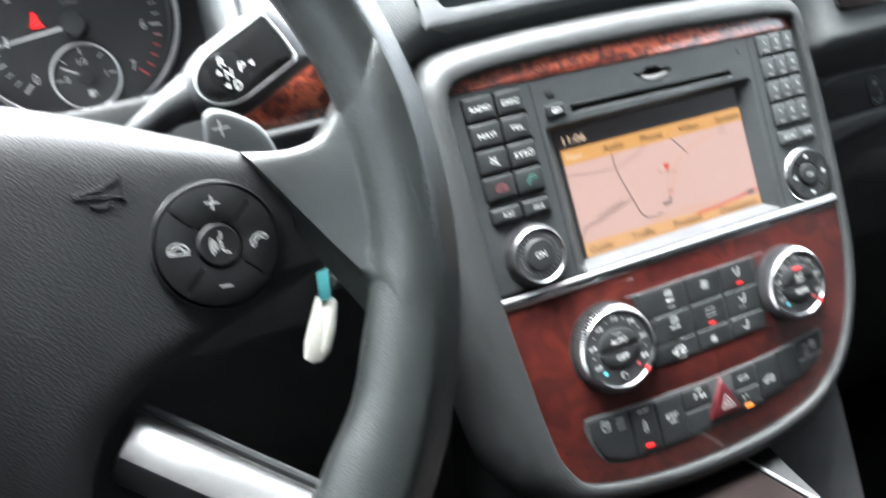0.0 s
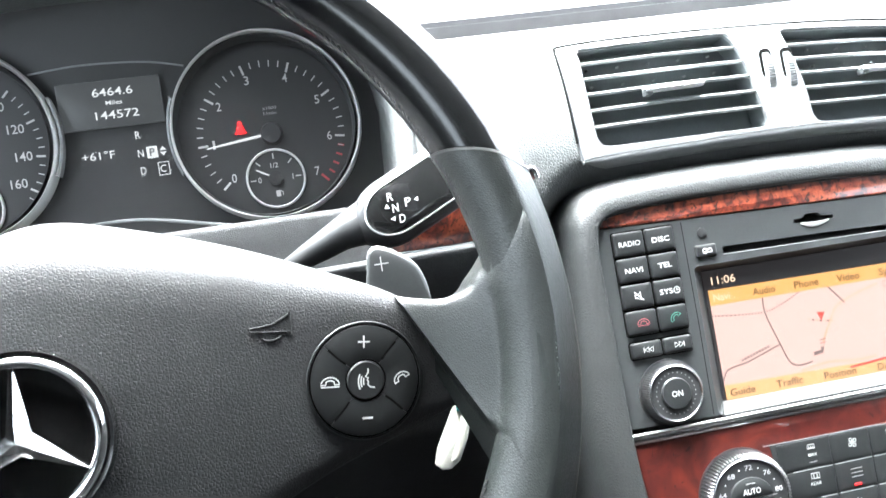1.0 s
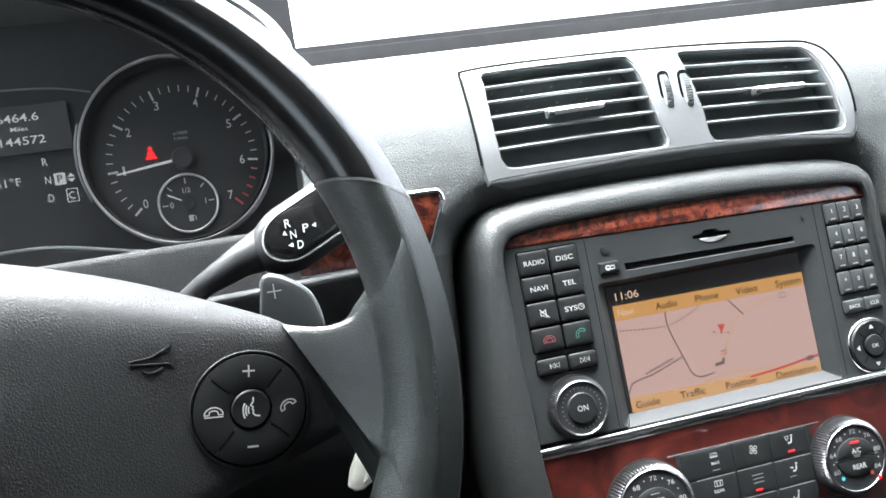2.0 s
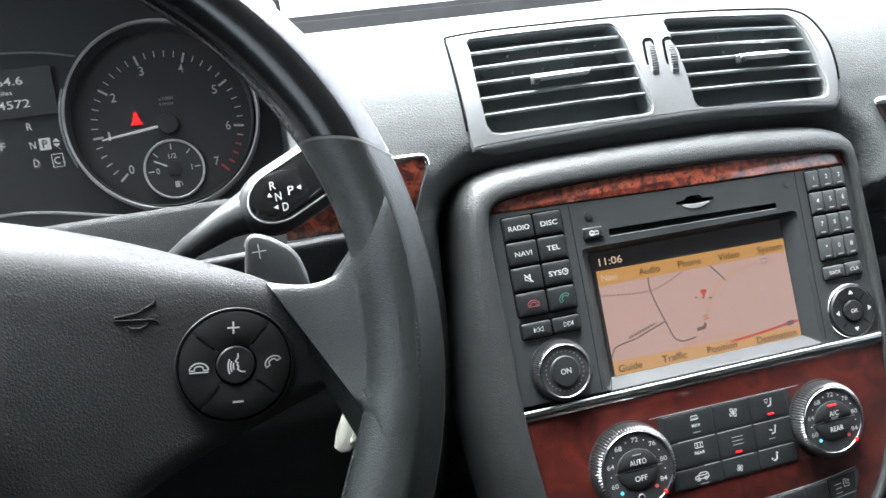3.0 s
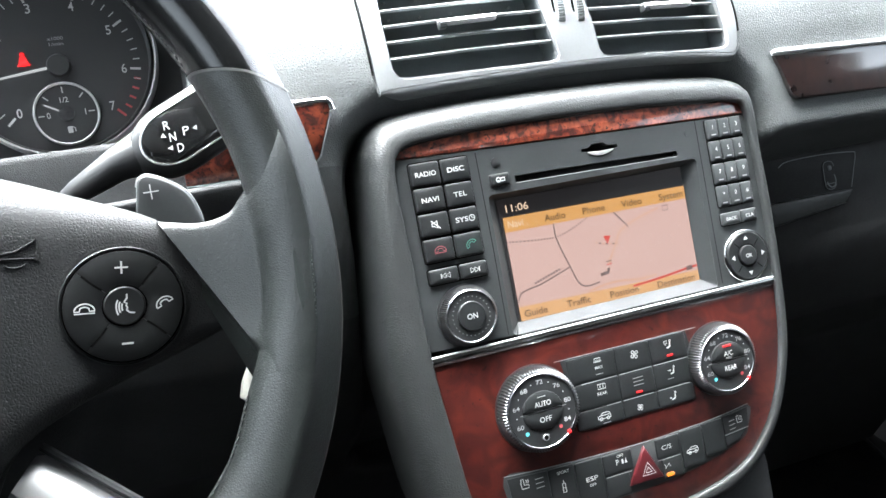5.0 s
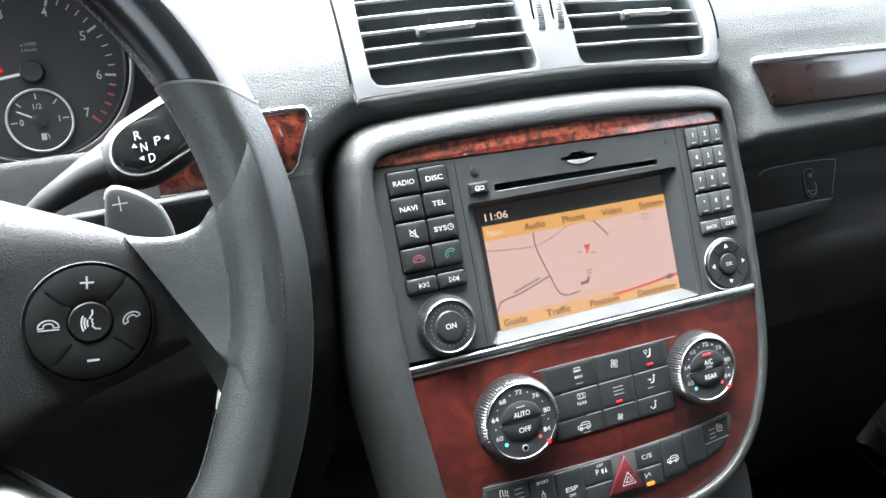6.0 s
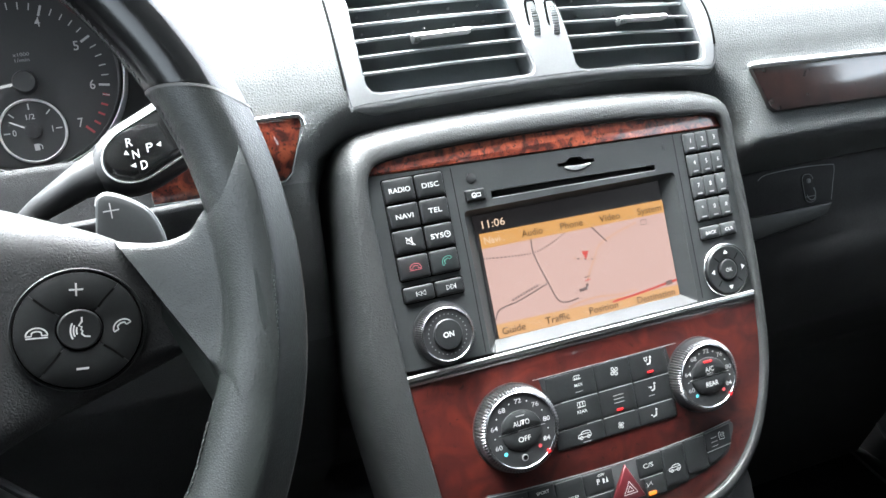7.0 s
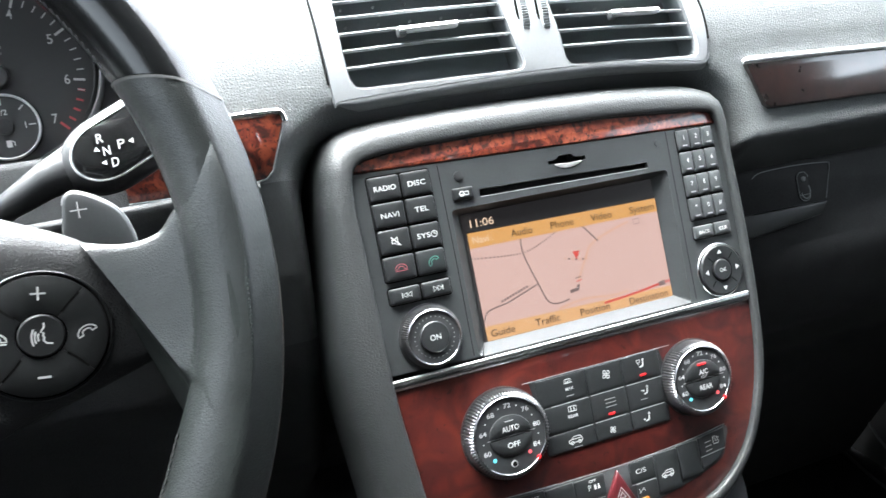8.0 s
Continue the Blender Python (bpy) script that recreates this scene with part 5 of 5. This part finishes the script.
for d, y in ((0, 118), (1, 60), (3, 12), (0, 2), (-5, -2), (-10, 2), (-13, 14), (-14, 60), (-14, 160)):
    loops.append([(-425 + (x + 425) * (1 - d / 180), y + 0.16 * (z - 165), z - d * (0.9 if z > 280 else 0.0)) for x, z in arch])
part("hood_shell", rings(loops, closed=False), DASH, hood, smooth=60)
part("cluster_floor", rings([[(x, y, 168 + (y - 20) * 0.05) for x in (-620, -500, -400, -300, -238)] for y in (8, 30, 70, 118)], closed=False), DARK, hood)

# ---- steering wheel ----
WX, WY, WZ, WR = -412.5, -165.9, 99.3, 188.9
RAKE = Matrix.Translation((WX, WY, WZ)) @ Matrix.Rotation(radians(-7.6), 4, "X") @ Matrix.Translation((-WX, -WY, -WZ))
wheel = thing("steering_wheel", (WX, WY, WZ), "black leather steering wheel with airbag pad and silver lower spokes", "steering wheel")


SEAM = 18.6


def rim_arc(a0, a1, step=3.0, grow=0.0):
    """The wheel's rim between two angles: an oval section, a little fuller where it is held."""
    loops = []
    n = max(2, int(abs(a1 - a0) / step))
    for i in range(n + 1):
        a = radians(a0 + (a1 - a0) * i / n)
        bulge = math.exp(-((math.degrees(a) - 24) / 16) ** 2) + math.exp(-((math.degrees(a) - 156) / 16) ** 2)
        up = smoothstep(32, 70, math.degrees(a)) * smoothstep(148, 110, math.degrees(a))
        w, h = 15.4 + 0.5 * bulge - 0.8 * up + grow, 16.0 + 1.2 * bulge + grow
        held = 4.2 * smoothstep(-10, -24, math.degrees(a)) + 3.4 * smoothstep(-28, -38, math.degrees(a))
        if math.degrees(a) > 90:
            held = 4.2 * smoothstep(190, 204, math.degrees(a)) + 3.4 * smoothstep(208, 218, math.degrees(a))
        loop = []
        for k in range(48):
            b = 2 * math.pi * k / 48
            u = math.cos(b)
            r = WR + (w + held * (u < 0)) * u
            if math.sin(b) < 0:
                rise = math.sin(b)
            else:
                rise = min((1 - ((0.2 - u) / 1.2) ** 2) ** 0.62 if u < 0.2 else 1.0, 1.0 if u < 0.2 else 1 - 0.62 * ((u - 0.2) / 0.7) ** 1.15 if u < 0.9 else 0.38 * math.sqrt(max(0.0, 1 - ((u - 0.9) / 0.1) ** 2)))
            y = WY - h * rise
            deg = math.degrees(a)
            skew = -3.65 * math.cos(b) * (math.exp(-((deg - SEAM) / 14) ** 2) - math.exp(-((deg - 180 + SEAM) / 14) ** 2))
            loop.append((WX + r * math.cos(a + radians(skew)), y, WZ + r * math.sin(a + radians(skew))))
        loops.append(loop)
    return [[tuple(RAKE @ Vector(p)) for p in loop] for loop in loops]


for name, a0, a1, m in (("lower_grip", -66, SEAM, LEATHER), ("upper_grip", SEAM + 0.5, 180 - SEAM - 0.5, RIMTOP), ("lower_grip", 180 - SEAM, 246, LEATHER), ("lower_rim", 246.5, 293.5, RIMTOP)):
    part(name, rings(rim_arc(a0, a1), cap_first=True, cap_last=True), m, wheel, smooth=27)
part("seam", rings(rim_arc(SEAM - 0.02, SEAM + 0.38, 0.4, 0.25)), FOLD, wheel, "worn grey seam of the leather")
# stitches along the inner side of the rim
for a0, a1 in ((-40, -22), (13, 19.5), (23.5, 62)):
    bm = bmesh.new()
    a = a0
    while a < a1:
        p = []
        for aa, off in ((a, 0.0), (a + 0.75, 1.4)):
            r = WR - 15.2 + 0.4 * smoothstep(32, 70, aa) - 4.2 * smoothstep(-10, -24, aa) - 3.4 * smoothstep(-28, -38, aa)
            p.append(RAKE @ Vector((WX + r * math.cos(radians(aa)), WY - 2.0 - off, WZ + r * math.sin(radians(aa)))))
        rings([[(x, y - 0.5, z), (x - 0.45, y, z), (x, y + 0.5, z), (x + 0.45, y, z)] for x, y, z in p], into=bm)
        a += 1.05
    part("stitching", bm, THREAD, wheel, "dark grey stitching on the inner side")

# airbag pad: a shallow dome
PADOUT = spline([(-406, 160), (-376, 154), (-336, 141), (-300, 125), (-276, 112.8), (-266.5, 103), (-259.4, 90), (-254.4, 77), (-253.4, 67), (-257, 62.6), (-280, 55.8), (-310, 48), (-334, 38), (-348, 24), (-356, 2), (-362, -30), (-378, -46), (-406, -50),
                 (-434, -46), (-450, -30), (-456, 2), (-464, 24), (-478, 38), (-502, 48), (-532, 55.8), (-555, 62.6), (-558.6, 67), (-557.6, 77), (-552.6, 90), (-545.5, 103), (-536, 112.8), (-512, 125), (-476, 141), (-436, 154)], 4)


def pad_y(x, z):
    r = math.hypot(x + 406, 0.55 * (z - 84))
    return -196.4 + 0.36 * math.sqrt(r * r + 26 * 26) - 0.007 * max(0.0, r - 126) ** 2


loops = []
for s in (0.02, 0.15, 0.3, 0.45, 0.6, 0.72, 0.82, 0.89, 0.94, 0.97, 0.99, 1.0, 1.0):
    loop = []
    for k, (x, z) in enumerate(PADOUT):
        px, pz = -406 + (x + 406) * s, 84 + (z - 84) * s
        roll = 26 * max(0, (s - 0.7) / 0.3) ** 2.4 * smoothstep(100, 150, pz)
        edge = 3.5 * max(0, (s - 0.9) / 0.1) ** 2
        loop.append((px, pad_y(px, pz) + roll + edge, pz))
    loops.append(loop)
loops[-1] = [(x, y + 26, z) for x, y, z in loops[-1]]
part("airbag_pad", rings(loops, cap_first=True), PAD, wheel, smooth=60)

# side spokes, whose leather flows on to the rim
def rim_front(x, z):
    """How near the rim's front comes at a place, or its middle plane where there is no rim."""
    along_rim = (z - WZ - 2.1) / 0.991
    deg = math.degrees(math.atan2(along_rim, x - WX))
    bulge = math.exp(-((deg - 24) / 16) ** 2)
    u = math.hypot(x - WX, along_rim) - WR
    u /= 15.4 + 0.5 * bulge + (u < 0) * (4.2 * smoothstep(-10, -24, deg) + 3.4 * smoothstep(-28, -38, deg))
    rise = max(0.0, 1 - ((0.2 - u) / 1.2) ** 2) ** 0.62 if -1 < u < 0.2 else 1.0 if u >= 0.2 else 0.0
    return WY + 0.132 * along_rim - 0.991 * (16 + 1.2 * bulge) * rise + 9 * max(0.0, -1 - u)


def spoke_loops(s):
    loops = []
    for i in range(31):
        t = i / 30
        top = 111.4 - 4.2 * math.sin(math.pi * min(1.0, t / 0.62)) + 26 * max(0.0, (t - 0.5) / 0.5) ** 1.5
        low = 33
        loop = []
        for k in range(41):
            z = low + (top - low) * k / 40
            edge = math.sqrt((WR + 2.9) ** 2 - ((z - WZ - 2.1) / 0.991) ** 2) + WX
            left = min(-247.0, -263 + (87 - z) * 0.5)
            x = left * (1 - t) + edge * t
            a, b = -141.5 - 0.10 * (x + 262) - 0.011 * max(0.0, x + 262) ** 2, rim_front(x, z)
            y = min(a, b) - max(0.0, 34 - abs(a - b)) ** 2 / 136 - 0.3
            onto = smoothstep(-4, 10, a - b)
            q = max(0.0, 1 - min(z - low, top - z) / (9 + 13 * onto))
            y += (9 - 6 * onto) * (1 - math.sqrt(max(0.0, 1 - q * q)))
            q = max(0.0, 1 - (x - left) / 6) * smoothstep(62, 50, z)
            y += 9 * (1 - math.sqrt(max(0.0, 1 - q * q)))
            loop.append((x, y, z))
        x0, x1 = loop[-1][0], loop[0][0]
        loop += [(x0, max(loop[-1][1] + 14, -124), top - 1), (x1 + 3, loop[0][1] + 5, low + 3)]
        loops.append([(-406 + s * (x + 406), y, z) for x, y, z in loop])
    return loops


for s in (1, -1):
    part("spoke", rings(spoke_loops(s), cap_first=True, cap_last=True), LEATHER, wheel, smooth=60)
    # silver lower spoke
    a, b = Vector((-341.6, -157.2, 22.7)), Vector((-272, -176, -40))
    loops = []
    for t in (0.0, 0.04, 0.3, 0.6, 1.0):
        c = a.lerp(b, t)
        u = Vector((0.67, 0, 0.742))
        half = 11.5 - (2.5 if t == 0 else 0)
        loops.append([tuple(Vector((-406 + s * (q.x + 406), q.y, q.z))) for q in [c + u * half * e + Vector((0, y, 0)) for e, y in ((1.0, 12), (1.0, 0), (0.86, -3), (0.1, -8), (-0.1, -8.6), (-0.9, -2), (-1, 2), (-1, 12))]])
    part("lower_spoke", rings(loops, cap_first=True, cap_last=True), SILVER, wheel, "bright silver lower spoke", smooth=40)
    e = [a + Vector((0.67, 0, 0.742)) * 14.5 + Vector((0, 5, 0)), b + Vector((0.67, 0, 0.742)) * 14.5 + Vector((0, 5, 0))]
    part("spoke_edge", tube([(-406 + s * (q.x + 406), q.y, q.z) for q in e], 1.8, 8), STALK, wheel)

# round switch group on the spoke
PX, PZ = -292.5, 80.4


def pod_y(x, z):
    return -155.6 + 0.33 * (x - PX) + 0.01 * (z - PZ)


def onpod(bm):
    for v in bm.verts:
        v.co.y += pod_y(v.co.x, v.co.z)
    return bm


pod = part("switch_pod", onpod(rings([flat(disc(PX, PZ, r, 64), y) for r, y in ((23.4, 8), (23.2, 0.2), (22.8, -0.2), (22.3, 0.1), (22.1, 3))])), RUBBER, wheel, "round black group of four buttons")
part("gap", onpod(fill([disc(PX, PZ, 22.2, 48)], 0.2)), GROOVE, pod)
for k in range(4):
    a0 = 42 + 90 * k
    out = [(PX + r * math.cos(radians(a)), PZ + r * math.sin(radians(a))) for r, a in [(21.4, a0 + 0.1 + i * 89.8 / 14) for i in range(15)] + [(8.2, a0 + 89.8 - i * 89.6 / 8) for i in range(9)]]
    b = part("button", onpod(slab(out, -1.2, 3, 0.15)), PODFACE, pod)
    part("groove", onpod(stroke([spline([(PX + q * math.cos(radians(a0 + e)), PZ + q * math.sin(radians(a0 + e))) for q, e in ((10.2, 0), (14, 1.0), (19.2, 0))], 4, False)], 0.8, -1.32)), GROOVE, b)
part("voice_button", onpod(lathe(PX, PZ, [(7.6, 1), (7.6, -1.2), (7.0, -1.8), (0.1, -1.5)], 32)), PODFACE, pod)
ink = [("legend", stroke([[(PX - 0.6, PZ + 12.6), (PX - 0.6, PZ + 17.4)], [(PX - 3, PZ + 15), (PX + 1.8, PZ + 15)]], 0.65, -1.4)),
       ("legend", stroke([[(PX - 1.6, PZ - 14.6), (PX + 2.6, PZ - 14.6)]], 0.8, -1.4)),
       ("legend", stroke([[(PX - 14 + x * 0.68, PZ + 0.6 + z * 0.68) for x, z in l] for l in HANG], 0.5, -1.4)),
       ("legend", stroke([[(PX + 14 + x * 0.66, PZ + 1 + z * 0.66) for x, z in l] for l in turned(HANDSET, 30)], 0.5, -1.4)),
       ("legend", stroke([[(PX + x, PZ + z) for x, z in ((0.9, 4.6), (0.9, 3), (-0.2, 1.4), (0.9, 0.9), (0.5, 0.1), (1.0, -0.6), (0.7, -1.6), (1.7, -2.6), (3.6, -2.9))]] + [arc(PX + 3.6, PZ - 0.4, q, 180 - e, 180 + e, 6) for q, e in ((4.6, 17), (5.6, 22), (6.6, 26))], 0.55, -1.95))]
for name, bm in ink:
    bmesh.ops.rotate(bm, verts=bm.verts, cent=(PX, 0, PZ), matrix=Matrix.Rotation(radians(8), 3, "Y"))
    part(name, onpod(bm), WHITE, pod)
# embossed horn on the pad
horn = [[(-333, 107.4), (-325, 107.8), (-319, 110.4), (-317.6, 111.8), (-318.2, 103), (-320, 104.4), (-333, 106.2)], arc(-325.4, 103.6, 3.4, 190, 350, 10, 1.7)]
for line in horn:
    path = [(x, pad_y(x, z) - 0.2, z) for x, z in line + line[:1] * (len(line) == 7)]
    part("horn_mark", tube(path, 0.38, 8), PAD, wheel, "embossed horn symbol")
# round silver emblem
EX, EZ, EY = -409.5, 83.0, -190.5
em = part("emblem", lathe(EX, EZ, [(30, -184), (30, EY), (24, EY + 1.5), (0.1, EY + 1.0)], 64), GLOSS, wheel, "round silver emblem on the airbag pad")
part("ring", ringbar(EX, EZ, 24.2, 28, EY + 2, EY - 2.2), CHROME, em)
for k in range(3):
    a = radians(90 + 120 * k)
    u, v = Vector((math.cos(a), 0, math.sin(a))), Vector((-math.sin(a), 0, math.cos(a)))
    c = Vector((EX, EY, EZ))
    part("bar", rings([[tuple(c + u * r + v * w + Vector((0, 0.8, 0))), tuple(c + u * r + Vector((0, -h, 0))), tuple(c + u * r - v * w + Vector((0, 0.8, 0)))] for r, w, h in ((0, 4.6, 3.2), (6, 3.6, 2.8), (25, 0.7, 1.0))], closed=False), CHROME, em, smooth=0)

# steering column behind the wheel
column = thing("steering_column", (-405, 0, 80), "black plastic steering column shroud", "steering column")
part("shroud", rings([[(-405 + rx * math.cos(2 * math.pi * k / 32), y, zc + rz * math.sin(2 * math.pi * k / 32)) for k in range(32)] for rx, rz, y, zc in ((60, 55, -120, 90), (72, 62, -60, 92), (78, 66, 0, 95), (80, 66, 90, 100))], cap_first=True), DARK, column)

# ---- gear selector stalk ----
stalk = thing("gear_selector", (-300, -40, 146), "black gear selector stalk with chrome-edged oval end", "gear selector")
axis = Vector((math.cos(radians(25)), 0, math.sin(radians(25))))


def along(u, w):
    """A place on the stalk's end: u along it, w across."""
    return (-257.5 + u * axis.x - w * axis.z, 157.3 + u * axis.z + w * axis.x)


def oval(k):
    out = []
    for i in range(25):
        a = radians(90 + 180 * i / 24)
        out.append(along(-3 + 17.4 * k * math.cos(a), 12.8 * k * math.sin(a)))
    out += [along(25 * k, -12.4 * k), along(26.8 * k, -10.5 * k), along(27.4 * k, 0), along(26.8 * k, 11.5 * k), along(25 * k, 13.2 * k)]
    return out


part("stem", tube([(-345, 20, 118), (-328, -25, 129), (-310, -52, 138.5), (-290, -62, 147), (-272, -58, 153)], [6.5, 6.5, 6.2, 8.5, 13], 20), STALK, stalk, smooth=60)
part("end", rings([[(x, y + 0.1 * (x + 262), z) for x, z in oval(k)] for k, y in ((0.8, -44), (1.26, -50), (1.42, -58), (1.36, -65), (1.2, -69.6), (1.0, -71.2))], cap_first=True, cap_last=True), STALK, stalk, "grey satin plastic end", smooth=60)
part("chrome_edge", rings([[(x, y + 0.1 * (x + 262), z) for x, z in oval(k)] for k, y in ((1.045, -70), (1.038, -72.2), (1.008, -72.4), (0.985, -71))]), RINGS, stalk)
cap = part("front_cap", rings([[(x, y + 0.1 * (x + 262), z) for x, z in oval(k)] for k, y in ((0.99, -70.5), (0.985, -71.6), (0.95, -72.0), (0.5, -72.4), (0.05, -72.5))], cap_last=True), GLOSS, stalk, "gloss black gear scheme", smooth=60)
bm = bmesh.new()
for ch, x, z, in (("R", -263.4, 161.4), ("N", -261.4, 155.4), ("D", -258.6, 149.8), ("P", -254.6, 157.8)):
    letters(ch, x, z, 4.2, -72.8, 3.1, slant=0.15, into=bm)
fill([[(-267, 155.6), (-264.4, 155.4), (-265.6, 157.8)], [(-264.8, 150), (-262.2, 151.2), (-262.4, 148.8)], [(-249, 160), (-251.4, 158.6), (-249.2, 157.4)]], -72.8, into=bm)
for v in bm.verts:
    v.co.y += 0.1 * (v.co.x + 262)
part("gear_letters", bm, WHITE, cap)

# ---- shift paddle behind the wheel ----
paddle = thing("shift_paddle", (-268, -105, 120), "grey plastic shift paddle with a plus sign", "shift paddle")
out = spline([(-282, 128), (-280, 133.5), (-276, 134.8), (-268, 131), (-260, 124), (-256.4, 114), (-256, 104), (-270, 100), (-284, 106)], 4)
part("blade", slab(out, -109, 4, 1.4, 0.4), BLACK, paddle, smooth=60)
part("edge", tube([(x, -107.6, z) for x, z in spline([(-281.6, 130), (-280, 133.6), (-276, 134.8), (-268, 131), (-260, 124), (-256.4, 114), (-256, 106)], 5, False)], 0.55, 8), SATIN, paddle)
part("plus_sign", stroke([[(-275.8, 123.4), (-275.8, 130.2)], [(-279, 126.8), (-272.4, 126.8)]], 0.5, -109.7), WHITE, paddle)

# ---- ignition key ----
key = thing("ignition_key", (-222, 30, 40), "white plastic key with a teal tag in the ignition", "key")
part("lock_barrel", lathe(-214, 44, [(9, 70), (9, 36), (7.6, 33), (0.1, 32.6)], 32), DARK, key)
part("shaft", tube([(-225, 24, 44), (-215, 36, 43)], 4.4, 14), BLACK, key)
part("tag", slab([(-231.4, 51.6), (-224.4, 52.8), (-227.2, 35), (-233.6, 35.4)], 19, 2.5, 0.6), TEAL, key)
grip = [(-235, 35.8), (-233.6, 37.8), (-224.4, 34.2), (-223.8, 31.8), (-228.8, 17), (-235.6, 4.6), (-241.8, 0.6), (-247.4, 1), (-250.6, 4.4), (-247.8, 13.6)]
part("grip", slab(grip, 22, 9, 1.6), KEYTAG, key, smooth=30)
part("ridge", slab([(-230.8, 34.8), (-226, 32.8), (-230.6, 17.6), (-236.8, 6.2), (-241, 5.8), (-235.8, 17)], 20.6, 2, 0.8), KEYTAG, key, "raised facet")
